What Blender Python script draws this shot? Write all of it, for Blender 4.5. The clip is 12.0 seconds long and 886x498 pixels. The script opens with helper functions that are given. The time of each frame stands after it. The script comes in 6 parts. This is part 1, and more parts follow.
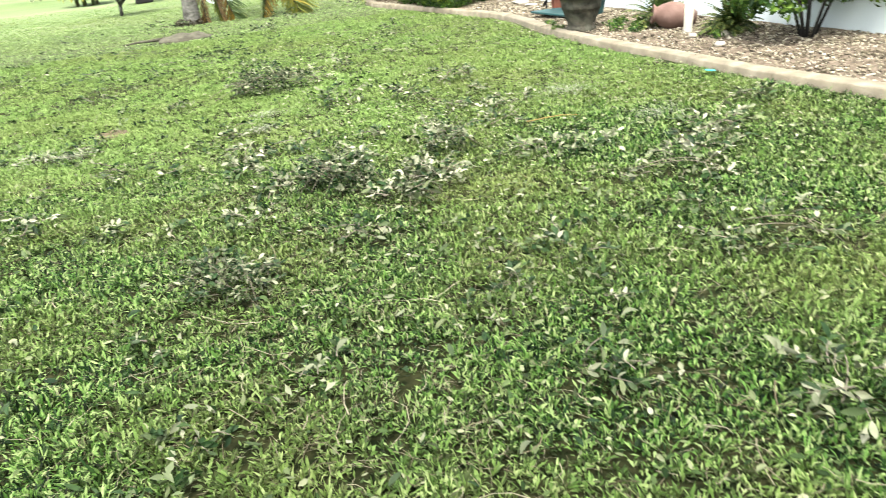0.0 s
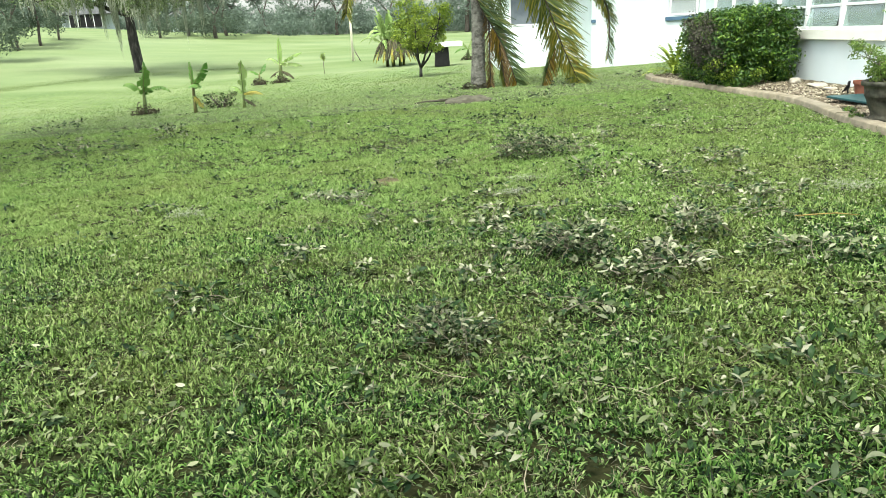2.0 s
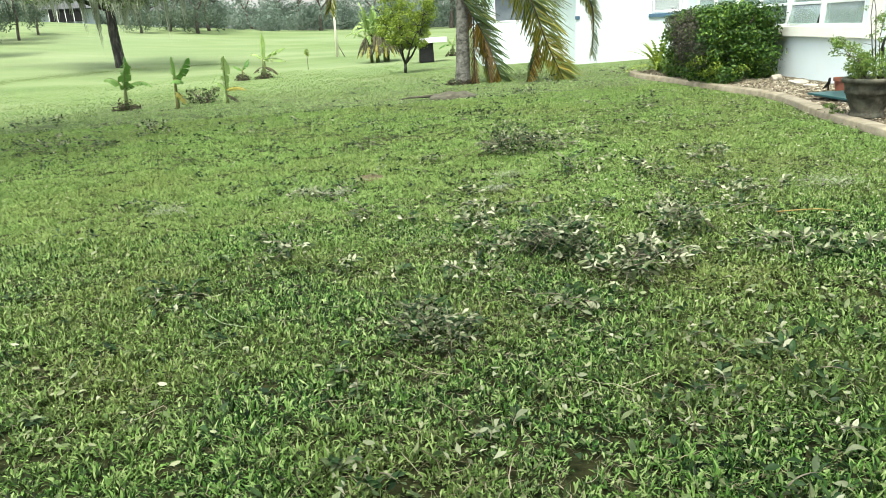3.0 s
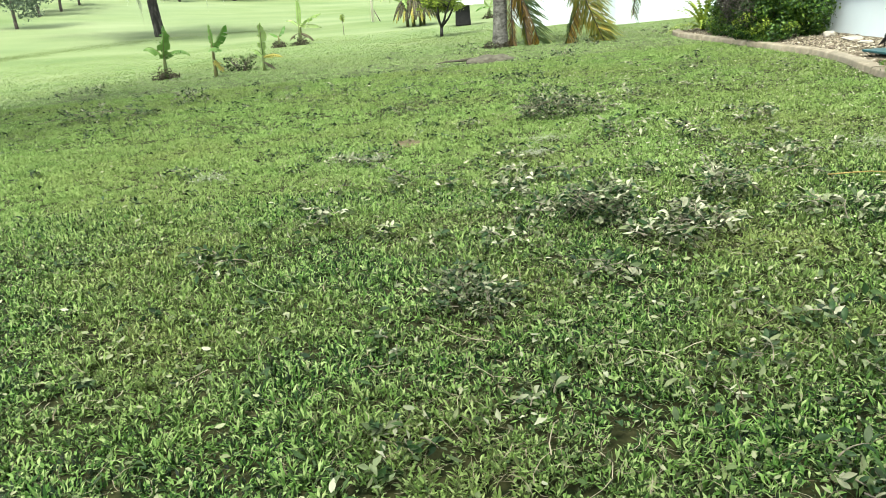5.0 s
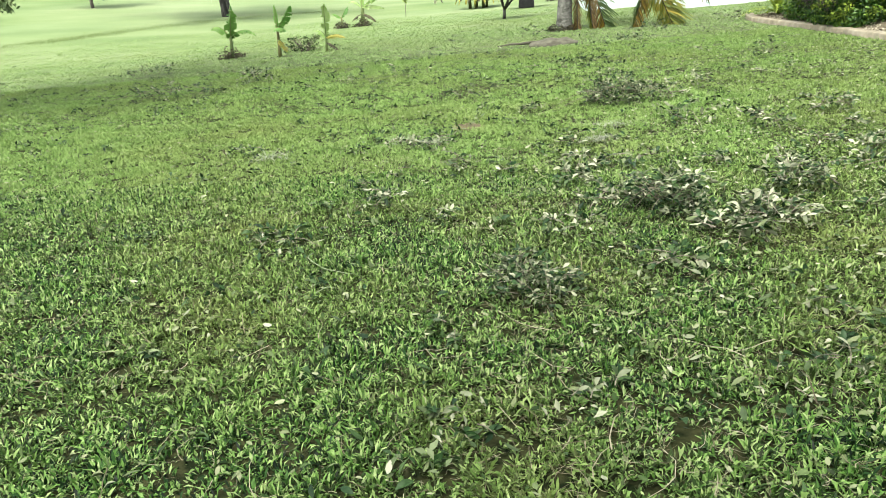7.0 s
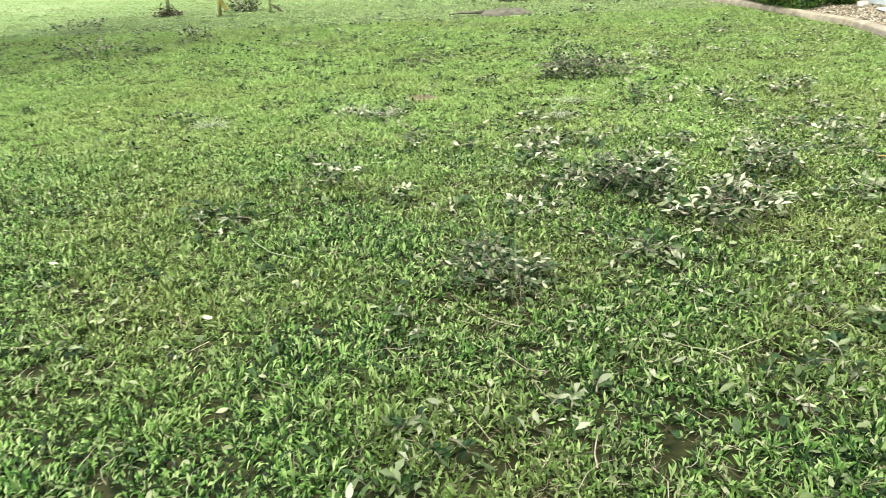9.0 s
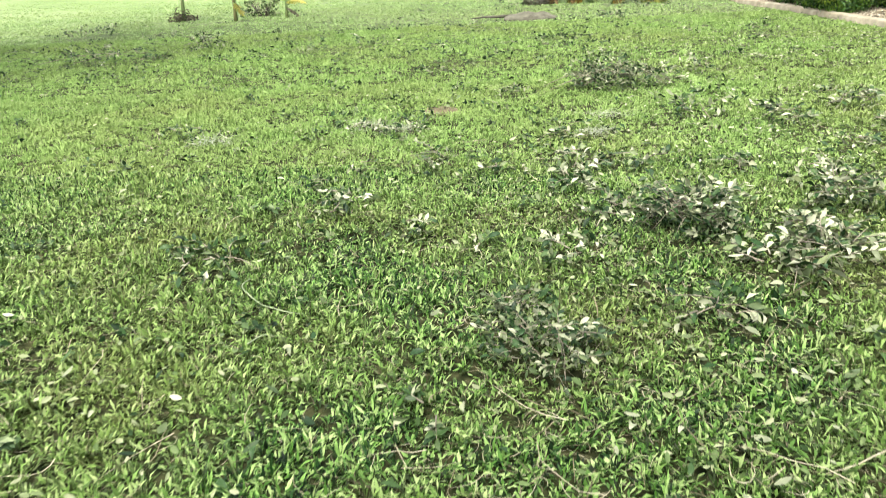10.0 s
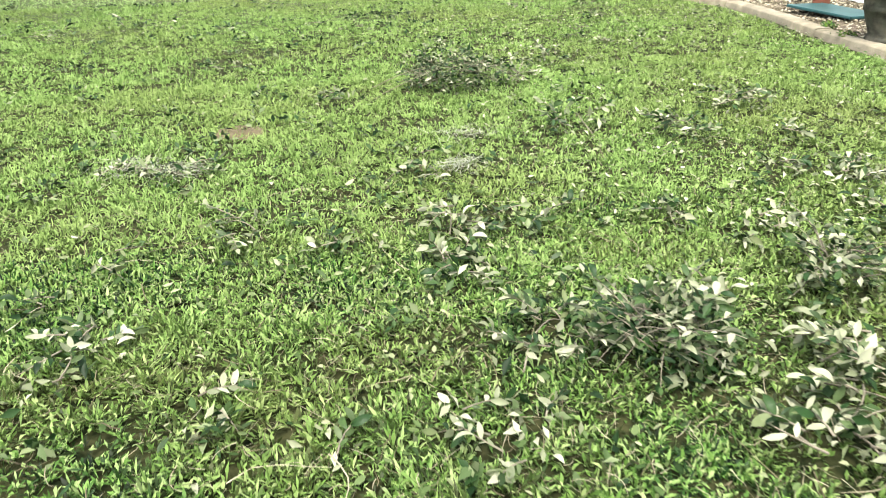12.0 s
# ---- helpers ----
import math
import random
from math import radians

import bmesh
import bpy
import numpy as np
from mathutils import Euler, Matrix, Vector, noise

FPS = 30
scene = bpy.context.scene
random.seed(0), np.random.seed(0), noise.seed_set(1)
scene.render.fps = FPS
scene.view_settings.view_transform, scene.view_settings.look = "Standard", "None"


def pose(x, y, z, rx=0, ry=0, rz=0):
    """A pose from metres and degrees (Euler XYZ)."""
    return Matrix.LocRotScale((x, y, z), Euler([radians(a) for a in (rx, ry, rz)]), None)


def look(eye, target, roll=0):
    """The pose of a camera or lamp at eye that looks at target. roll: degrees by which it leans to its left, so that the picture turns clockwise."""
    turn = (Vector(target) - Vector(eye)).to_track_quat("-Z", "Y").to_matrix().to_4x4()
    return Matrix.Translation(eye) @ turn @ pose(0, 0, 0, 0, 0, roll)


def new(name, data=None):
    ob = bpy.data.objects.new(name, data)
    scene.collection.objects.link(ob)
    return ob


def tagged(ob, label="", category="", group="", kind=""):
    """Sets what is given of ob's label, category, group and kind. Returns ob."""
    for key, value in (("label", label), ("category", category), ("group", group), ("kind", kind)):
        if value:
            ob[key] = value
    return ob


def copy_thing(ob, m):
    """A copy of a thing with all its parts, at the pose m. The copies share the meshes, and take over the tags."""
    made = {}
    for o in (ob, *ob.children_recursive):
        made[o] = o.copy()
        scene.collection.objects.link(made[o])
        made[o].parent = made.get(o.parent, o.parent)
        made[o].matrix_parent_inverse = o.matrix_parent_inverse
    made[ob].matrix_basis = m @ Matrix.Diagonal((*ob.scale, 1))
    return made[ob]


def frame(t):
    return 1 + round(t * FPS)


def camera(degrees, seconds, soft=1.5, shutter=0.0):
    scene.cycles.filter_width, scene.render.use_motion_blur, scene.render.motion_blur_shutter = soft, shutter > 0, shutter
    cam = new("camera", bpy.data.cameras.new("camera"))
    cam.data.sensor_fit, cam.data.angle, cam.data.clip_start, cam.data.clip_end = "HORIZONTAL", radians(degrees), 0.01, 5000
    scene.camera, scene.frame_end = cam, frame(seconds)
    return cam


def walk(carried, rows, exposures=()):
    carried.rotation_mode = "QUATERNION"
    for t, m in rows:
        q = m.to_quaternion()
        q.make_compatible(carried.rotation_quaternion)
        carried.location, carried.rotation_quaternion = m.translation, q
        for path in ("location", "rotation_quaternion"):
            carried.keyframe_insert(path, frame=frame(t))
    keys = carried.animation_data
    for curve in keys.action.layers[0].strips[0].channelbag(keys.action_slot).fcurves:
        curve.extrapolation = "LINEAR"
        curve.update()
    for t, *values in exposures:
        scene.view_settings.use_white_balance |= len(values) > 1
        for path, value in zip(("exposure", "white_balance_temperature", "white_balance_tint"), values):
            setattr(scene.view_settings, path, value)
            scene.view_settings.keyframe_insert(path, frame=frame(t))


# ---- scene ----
cam = camera(65.1, 12.0, soft=0.5, shutter=0.2)
PATH = [
    (0, (0.073, 0.013, 1.37), (0.673, 1.738, 0.555), -5.0),
    (0.2, (0.087, 0.049, 1.388), (0.564, 1.83, 0.612), -4.4),
    (0.5, (0.118, 0.043, 1.394), (0.339, 1.921, 0.742), -3.0),
    (0.7, (0.153, 0.028, 1.403), (0.265, 1.93, 0.796), -3.4),
    (1, (0.184, 0.003, 1.412), (0.209, 1.928, 0.869), -3.8),
    (1.5, (0.2, -0.012, 1.403), (0.122, 1.908, 0.849), -3.6),
    (2, (0.198, 0.005, 1.388), (0.125, 1.914, 0.793), -3.4),
    (2.5, (0.202, 0.006, 1.392), (0.143, 1.916, 0.803), -3.2),
    (3, (0.202, 0.013, 1.387), (0.171, 1.918, 0.78), -3.2),
    (3.2, (0.204, 0.017, 1.384), (0.177, 1.921, 0.772), -3.4),
    (4.8, (0.2, 0.039, 1.38), (0.064, 1.915, 0.699), -4.3),
    (5, (0.193, 0.039, 1.377), (0.051, 1.91, 0.685), -4.5),
    (5.5, (0.166, 0.056, 1.375), (-0.092, 1.9, 0.645), -3.8),
    (6, (0.145, 0.053, 1.377), (-0.211, 1.889, 0.667), -3.8),
    (6.5, (0.157, 0.058, 1.375), (-0.169, 1.894, 0.653), -3.8),
    (6.7, (0.159, 0.062, 1.372), (-0.148, 1.901, 0.648), -3.9),
    (8.3, (0.161, 0.068, 1.374), (-0.139, 1.9, 0.63), -5.2),
    (8.5, (0.15, 0.097, 1.362), (-0.144, 1.916, 0.584), -5.0),
    (8.8, (0.106, 0.221, 1.343), (-0.133, 2.023, 0.51), -3.3),
    (9, (0.05, 0.32, 1.343), (-0.086, 2.143, 0.532), -1.6),
    (9.5, (-0.032, 0.539, 1.338), (-0.033, 2.342, 0.472), -0.7),
    (9.8, (-0.032, 0.738, 1.321), (-0.108, 2.528, 0.431), -1.3),
    (9.9, (-0.025, 0.833, 1.32), (-0.104, 2.657, 0.504), 0.0),
    (10, (-0.008, 0.895, 1.304), (-0.198, 2.718, 0.503), -1.9),
    (10.1, (0.003, 0.971, 1.325), (-0.167, 2.815, 0.568), -1.5),
    (10.3, (-0.007, 1.082, 1.35), (-0.236, 2.923, 0.605), -1.8),
    (10.5, (-0.01, 1.211, 1.342), (-0.243, 3.038, 0.56), -2.2),
    (10.7, (-0.008, 1.374, 1.321), (-0.098, 3.22, 0.557), -0.2),
    (10.8, (-0.057, 1.459, 1.298), (-0.013, 3.29, 0.493), -0.2),
    (11, (-0.075, 1.619, 1.32), (0.116, 3.408, 0.446), 0.1),
    (11.3, (-0.108, 1.853, 1.305), (0.165, 3.622, 0.414), -0.1),
    (11.5, (-0.089, 2.032, 1.259), (0.172, 3.816, 0.392), -0.8),
    (11.6, (-0.115, 2.133, 1.272), (0.249, 3.902, 0.412), 0.3),
    (11.8, (-0.117, 2.291, 1.29), (0.221, 4.048, 0.397), 0.2),
    (12, (-0.135, 2.447, 1.285), (0.197, 4.206, 0.394), -0.1),
]
walk(cam, [(t, look(eye, target, roll)) for t, eye, target, roll in PATH],
     exposures=[(0, 2.17, 6650, 10), (0.5, 1.86, 6600, 7), (1, 1.66, 6600, 3), (3, 1.65, 6600, 3), (5, 1.76, 6600, 4), (6.5, 1.8, 6600, 5), (8.5, 1.92, 6600, 7), (9.5, 2.08, 6650, 8), (10, 2.14, 6650, 9), (10.5, 2.06, 6650, 9), (11.5, 2.05, 6650, 9), (12, 2.08, 6650, 9)])

# ---- world and light: a bright overcast morning ----
world = bpy.data.worlds.new("overcast_sky")
scene.world = world
world.use_nodes = True
wn = world.node_tree
sky = wn.nodes.new("ShaderNodeTexSky")
sky.sky_type = "NISHITA"
sky.sun_disc = False
sky.sun_elevation = radians(66)
sky.sun_rotation = radians(-160)
sky.air_density = 1.0
sky.dust_density = 4.0
sky.ozone_density = 0.6
cloud = wn.nodes.new("ShaderNodeHueSaturation")
cloud.inputs["Saturation"].default_value = 0.4
cloud.inputs["Value"].default_value = 1.6
wn.links.new(sky.outputs[0], cloud.inputs["Color"])
wn.links.new(cloud.outputs[0], wn.nodes["Background"].inputs[0])
wn.nodes["Background"].inputs[1].default_value = 0.105
sun_data = bpy.data.lights.new("sun", "SUN")
sun_data.energy = 2.0
sun_data.angle = radians(24)
sun_data.color = (1.0, 0.96, 0.88)
sun = new("sun", sun_data)
sun_az = radians(-160)
sun_el = radians(66)
sun_way = Vector((math.sin(sun_az) * math.cos(sun_el), math.cos(sun_az) * math.cos(sun_el), math.sin(sun_el)))
sun.matrix_world = look(sun_way * 60, (0, 0, 0))

# ---- materials ----
def ramp_mat(name, colours, scale=8.0, detail=6.0, rough=0.7, bump=0.3, bump_scale=None, per="none", spread=0.25,
             metallic=0.0, translucent=0.0, patch=None, patch_scale=1.0, specular=0.22, stretch=(1, 1, 1)):
    """Noise between two or more colours, a larger patch noise, a random shift per island or object, and a bump."""
    m = bpy.data.materials.new(name)
    m.use_nodes = True
    nt = m.node_tree
    n, l = nt.nodes, nt.links
    bsdf = n["Principled BSDF"]
    tex = n.new("ShaderNodeTexCoord")
    mapping = n.new("ShaderNodeMapping")
    mapping.inputs["Scale"].default_value = stretch
    geo = n.new("ShaderNodeNewGeometry")
    l.new(geo.outputs["Position"], mapping.inputs["Vector"])
    fine = n.new("ShaderNodeTexNoise")
    fine.inputs["Scale"].default_value = scale
    fine.inputs["Detail"].default_value = detail
    l.new(mapping.outputs[0], fine.inputs["Vector"])
    value = fine.outputs["Fac"]
    if per != "none":
        if per == "island":
            rnd = geo.outputs["Random Per Island"]
        else:
            rnd = n.new("ShaderNodeObjectInfo").outputs["Random"]
        mix = n.new("ShaderNodeMix")
        mix.inputs["Factor"].default_value = spread
        l.new(fine.outputs["Fac"], mix.inputs["A"])
        l.new(rnd, mix.inputs["B"])
        value = mix.outputs["Result"]
    ramp = n.new("ShaderNodeValToRGB")
    el = ramp.color_ramp.elements
    count = len(colours)
    lo, hi = (0.3, 0.7) if per == "none" else (0.12, 0.88)
    for i, c in enumerate(colours):
        pos = lo + (hi - lo) * i / max(1, count - 1)
        e = el[i] if i < 2 else el.new(pos)
        e.position = pos
        e.color = (*c, 1)
    l.new(value, ramp.inputs["Fac"])
    colour = ramp.outputs["Color"]
    if patch:
        big = n.new("ShaderNodeTexNoise")
        big.inputs["Scale"].default_value = patch_scale
        big.inputs["Detail"].default_value = 3.0
        l.new(geo.outputs["Position"], big.inputs["Vector"])
        sharpen = n.new("ShaderNodeMapRange")
        sharpen.inputs["From Min"].default_value = 0.42
        sharpen.inputs["From Max"].default_value = 0.68
        l.new(big.outputs["Fac"], sharpen.inputs["Value"])
        mixc = n.new("ShaderNodeMix")
        mixc.data_type = "RGBA"
        l.new(sharpen.outputs["Result"], mixc.inputs["Factor"])
        l.new(colour, mixc.inputs["A"])
        tint = n.new("ShaderNodeMix")
        tint.data_type = "RGBA"
        tint.blend_type = "MIX"
        tint.inputs["Factor"].default_value = 0.55
        l.new(colour, tint.inputs["A"])
        tint.inputs["B"].default_value = (*patch, 1)
        l.new(tint.outputs["Result"], mixc.inputs["B"])
        colour = mixc.outputs["Result"]
    l.new(colour, bsdf.inputs["Base Color"])
    bsdf.inputs["Roughness"].default_value = rough
    bsdf.inputs["Metallic"].default_value = metallic
    bsdf.inputs["Specular IOR Level"].default_value = specular
    if bump:
        b = n.new("ShaderNodeBump")
        b.inputs["Strength"].default_value = bump
        b.inputs["Distance"].default_value = 0.01
        rel = n.new("ShaderNodeTexNoise")
        rel.inputs["Scale"].default_value = bump_scale or scale * 4
        rel.inputs["Detail"].default_value = 5
        l.new(mapping.outputs[0], rel.inputs["Vector"])
        l.new(rel.outputs["Fac"], b.inputs["Height"])
        l.new(b.outputs[0], bsdf.inputs["Normal"])
    if translucent:
        tr = n.new("ShaderNodeBsdfTranslucent")
        l.new(colour, tr.inputs["Color"])
        ms = n.new("ShaderNodeMixShader")
        ms.inputs[0].default_value = translucent
        l.new(bsdf.outputs[0], ms.inputs[1])
        l.new(tr.outputs[0], ms.inputs[2])
        l.new(ms.outputs[0], n["Material Output"].inputs["Surface"])
    return m


def turf_mat():
    """Dark thatch, gap shade put into its colour, paling with distance to field turf."""
    m = ramp_mat("shaded_thatch_and_turf", [(0.08, 0.122, 0.047), (0.112, 0.152, 0.064), (0.145, 0.18, 0.09)], 0.3, 15, 0.9, 0.8, 30, patch=(0.17, 0.21, 0.12), patch_scale=0.06, stretch=(0.5, 1, 1))
    nt = m.node_tree
    n, l = nt.nodes, nt.links
    bsdf = n["Principled BSDF"]
    field = bsdf.inputs["Base Color"].links[0].from_socket
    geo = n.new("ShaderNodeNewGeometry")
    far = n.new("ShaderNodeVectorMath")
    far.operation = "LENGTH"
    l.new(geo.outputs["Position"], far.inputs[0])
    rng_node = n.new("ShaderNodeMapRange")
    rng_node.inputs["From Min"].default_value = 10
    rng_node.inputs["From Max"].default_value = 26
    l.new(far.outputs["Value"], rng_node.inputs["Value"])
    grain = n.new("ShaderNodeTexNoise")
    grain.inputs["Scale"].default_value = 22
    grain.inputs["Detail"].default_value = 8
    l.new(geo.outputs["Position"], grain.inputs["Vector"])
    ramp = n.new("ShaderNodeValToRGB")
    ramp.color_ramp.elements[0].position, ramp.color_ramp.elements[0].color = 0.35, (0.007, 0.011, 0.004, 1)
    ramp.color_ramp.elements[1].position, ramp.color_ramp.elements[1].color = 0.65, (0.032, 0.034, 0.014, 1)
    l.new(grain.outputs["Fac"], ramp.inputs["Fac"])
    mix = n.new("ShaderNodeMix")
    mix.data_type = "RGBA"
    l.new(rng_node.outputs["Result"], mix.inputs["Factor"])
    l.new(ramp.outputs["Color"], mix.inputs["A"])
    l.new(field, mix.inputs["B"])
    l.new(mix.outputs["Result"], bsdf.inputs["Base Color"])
    bsdf.inputs["Specular IOR Level"].default_value = 0.04
    return m


M = {}
# One grass: light on the farther lawn is put into paler copies.
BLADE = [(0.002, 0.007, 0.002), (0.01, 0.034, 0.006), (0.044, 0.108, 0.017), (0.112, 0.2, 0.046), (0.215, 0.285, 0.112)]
BLADE_FAR_LIT = [(0.04, 0.075, 0.02), (0.085, 0.148, 0.037), (0.14, 0.222, 0.062), (0.18, 0.265, 0.088), (0.24, 0.305, 0.135)]
BLADE_DISTANT_LIT = [(0.1, 0.165, 0.052), (0.145, 0.22, 0.075), (0.185, 0.26, 0.1), (0.23, 0.3, 0.135)]
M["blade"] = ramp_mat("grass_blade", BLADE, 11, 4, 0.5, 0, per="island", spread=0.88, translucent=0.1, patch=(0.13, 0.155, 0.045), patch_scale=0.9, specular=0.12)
M["blade_far_lit"] = ramp_mat("far_grass_blade_lit", BLADE_FAR_LIT, 4, 7, 0.6, 0, per="island", spread=0.32, translucent=0.14, patch=(0.14, 0.165, 0.055), patch_scale=0.5, specular=0.06)
M["blade_distant_lit"] = ramp_mat("distant_grass_blade_lit", BLADE_DISTANT_LIT, 1.5, 7, 0.6, 0, per="island", spread=0.3, translucent=0.14, patch=(0.15, 0.18, 0.07), patch_scale=0.3, specular=0.06)
# Olive blade, with the shade of the field's edge in its tone.
M["rough"] = ramp_mat("edge_shade_blade", [(0.06, 0.09, 0.028), (0.1, 0.14, 0.048), (0.15, 0.19, 0.075)], 1.5, 4, 0.7, 0, per="island", spread=0.5, specular=0.05)
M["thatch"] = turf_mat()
M["straw"] = ramp_mat("dry_stem", [(0.045, 0.038, 0.02), (0.1, 0.088, 0.05), (0.25, 0.23, 0.16)], 3, 3, 0.8, 0, per="island", spread=0.7)
M["leaf_dark"] = ramp_mat("leaf_upper_side", [(0.006, 0.016, 0.005), (0.014, 0.038, 0.01), (0.036, 0.066, 0.018)], 40, 5, 0.45, 0.1, per="object", spread=0.75, translucent=0.04, specular=0.14)
M["leaf_pale"] = ramp_mat("leaf_under_side", [(0.085, 0.102, 0.056), (0.17, 0.188, 0.115), (0.31, 0.32, 0.225)], 40, 5, 0.45, 0.1, per="object", spread=0.75, translucent=0.12, specular=0.12)
M["leaf_olive"] = ramp_mat("leaf_wilted", [(0.018, 0.036, 0.011), (0.05, 0.077, 0.026), (0.12, 0.142, 0.065)], 40, 5, 0.5, 0.1, per="object", spread=0.75, translucent=0.1)
M["litter"] = ramp_mat("leaf_litter", [(0.01, 0.022, 0.006), (0.03, 0.054, 0.016), (0.068, 0.1, 0.036), (0.105, 0.13, 0.06), (0.19, 0.205, 0.12)], 3, 3, 0.5, 0, per="island", spread=0.9, specular=0.06)
M["litter_pale"] = ramp_mat("pale_leaf_scrap", [(0.07, 0.085, 0.045), (0.15, 0.165, 0.1), (0.26, 0.27, 0.19)], 3, 3, 0.5, 0, per="island", spread=0.9, specular=0.1)
M["debris"] = ramp_mat("dark_torn_leaf", [(0.006, 0.016, 0.005), (0.016, 0.038, 0.011), (0.038, 0.066, 0.022), (0.12, 0.148, 0.075)], 6, 3, 0.45, 0, per="island", spread=0.85, specular=0.08)
M["twig"] = ramp_mat("twig_bark", [(0.09, 0.08, 0.058), (0.2, 0.18, 0.135)], 20, 5, 0.85, 0.3)
M["moss"] = ramp_mat("grey_hanging_moss", [(0.15, 0.17, 0.12), (0.26, 0.285, 0.22), (0.4, 0.42, 0.34)], 5, 4, 0.9, 0, per="island", spread=0.6, translucent=0.2)
M["moss_fallen"] = ramp_mat("fallen_grey_moss", [(0.11, 0.125, 0.085), (0.19, 0.205, 0.15), (0.29, 0.305, 0.24)], 5, 4, 0.9, 0, per="island", spread=0.6, translucent=0.2)
M["stucco"] = ramp_mat("white_stucco", [(0.6, 0.69, 0.705), (0.67, 0.75, 0.765)], 1.2, 6, 0.8, 0.35, 120, patch=(0.6, 0.655, 0.66), patch_scale=0.7)
M["trim"] = ramp_mat("cream_trim", [(0.74, 0.75, 0.66), (0.8, 0.81, 0.73)], 3, 4, 0.6, 0.1, 40)
M["alu"] = ramp_mat("painted_window_frame", [(0.72, 0.75, 0.74), (0.8, 0.82, 0.82)], 5, 4, 0.45, 0.05)
M["blue"] = ramp_mat("blue_grey_sill", [(0.05, 0.1, 0.16), (0.08, 0.14, 0.2)], 6, 4, 0.5, 0.05)
M["roof"] = ramp_mat("grey_shingle", [(0.22, 0.21, 0.2), (0.34, 0.33, 0.31)], 4, 6, 0.9, 0.5, 30)
M["concrete"] = ramp_mat("weathered_edging", [(0.115, 0.1, 0.07), (0.17, 0.15, 0.106), (0.255, 0.23, 0.17)], 6, 8, 0.9, 0.5, 50, patch=(0.16, 0.146, 0.115), patch_scale=1.3)
M["soil"] = ramp_mat("bed_soil", [(0.05, 0.038, 0.026), (0.16, 0.13, 0.095)], 14, 8, 0.95, 0.8, 60)
M["gravel"] = ramp_mat("bed_chips", [(0.05, 0.042, 0.029), (0.12, 0.104, 0.07), (0.21, 0.187, 0.13), (0.38, 0.355, 0.275)], 12, 5, 0.9, 0.4, per="island", spread=0.85)
M["stone"] = ramp_mat("pale_stone", [(0.2, 0.182, 0.145), (0.4, 0.375, 0.315)], 9, 7, 0.9, 0.5)
M["pot"] = ramp_mat("weathered_planter", [(0.01, 0.012, 0.008), (0.036, 0.035, 0.026), (0.1, 0.09, 0.068)], 9, 8, 0.85, 0.5, 40, patch=(0.11, 0.115, 0.088), patch_scale=8)
M["terracotta"] = ramp_mat("terracotta", [(0.13, 0.047, 0.03), (0.2, 0.08, 0.052)], 7, 6, 0.8, 0.3)
M["urn"] = ramp_mat("old_clay_urn", [(0.1, 0.062, 0.05), (0.17, 0.105, 0.085)], 6, 7, 0.85, 0.4, patch=(0.16, 0.12, 0.1), patch_scale=6)
M["teal"] = ramp_mat("teal_plastic", [(0.01, 0.042, 0.045), (0.024, 0.07, 0.073)], 5, 4, 0.4, 0.05)
M["pvc"] = ramp_mat("cream_pipe", [(0.6, 0.56, 0.45), (0.7, 0.66, 0.56)], 7, 5, 0.5, 0.1)
M["black"] = ramp_mat("black_base", [(0.006, 0.006, 0.007), (0.014, 0.014, 0.014)], 8, 5, 0.7, 0.3)
M["white"] = ramp_mat("white_board", [(0.72, 0.73, 0.74), (0.8, 0.8, 0.8)], 5, 4, 0.6, 0.1)
M["palm_trunk"] = ramp_mat("palm_trunk", [(0.022, 0.022, 0.018), (0.065, 0.065, 0.055), (0.15, 0.15, 0.132)], 11, 9, 0.9, 0.9, 40, patch=(0.17, 0.17, 0.15), patch_scale=7, stretch=(1, 1, 1.4))
M["oak_bark"] = ramp_mat("oak_bark", [(0.01, 0.01, 0.009), (0.03, 0.029, 0.026), (0.085, 0.084, 0.074)], 7, 8, 0.95, 0.9, 24, stretch=(1, 1, 0.3))
M["grey_bark"] = ramp_mat("grey_bark", [(0.05, 0.042, 0.035), (0.12, 0.105, 0.09)], 9, 7, 0.9, 0.6, stretch=(1, 1, 0.4))
M["frond_green"] = ramp_mat("palm_leaflet_green", [(0.01, 0.026, 0.007), (0.035, 0.066, 0.014), (0.14, 0.15, 0.03)], 1.5, 3, 0.45, 0, per="island", spread=0.5, translucent=0.2)
M["frond_mix"] = ramp_mat("palm_leaflet_turning", [(0.022, 0.045, 0.008), (0.075, 0.105, 0.017), (0.18, 0.18, 0.028), (0.36, 0.27, 0.05)], 1.3, 3, 0.5, 0, per="island", spread=0.45, translucent=0.22)
M["frond_dry"] = ramp_mat("palm_leaflet_dry", [(0.035, 0.024, 0.011), (0.095, 0.062, 0.022), (0.2, 0.14, 0.05)], 1.5, 3, 0.6, 0, per="island", spread=0.5, translucent=0.2)
M["frond_amber"] = ramp_mat("palm_leaflet_amber", [(0.03, 0.026, 0.008), (0.11, 0.08, 0.015), (0.28, 0.19, 0.033)], 1.5, 3, 0.55, 0, per="island", spread=0.5, translucent=0.2)
M["rachis"] = ramp_mat("frond_stalk", [(0.012, 0.01, 0.008), (0.04, 0.032, 0.02)], 6, 4, 0.6, 0.2)
M["banana_leaf"] = ramp_mat("banana_leaf", [(0.03, 0.085, 0.016), (0.07, 0.165, 0.03), (0.17, 0.28, 0.07)], 3, 4, 0.45, 0.2, per="object", spread=0.4, translucent=0.35)
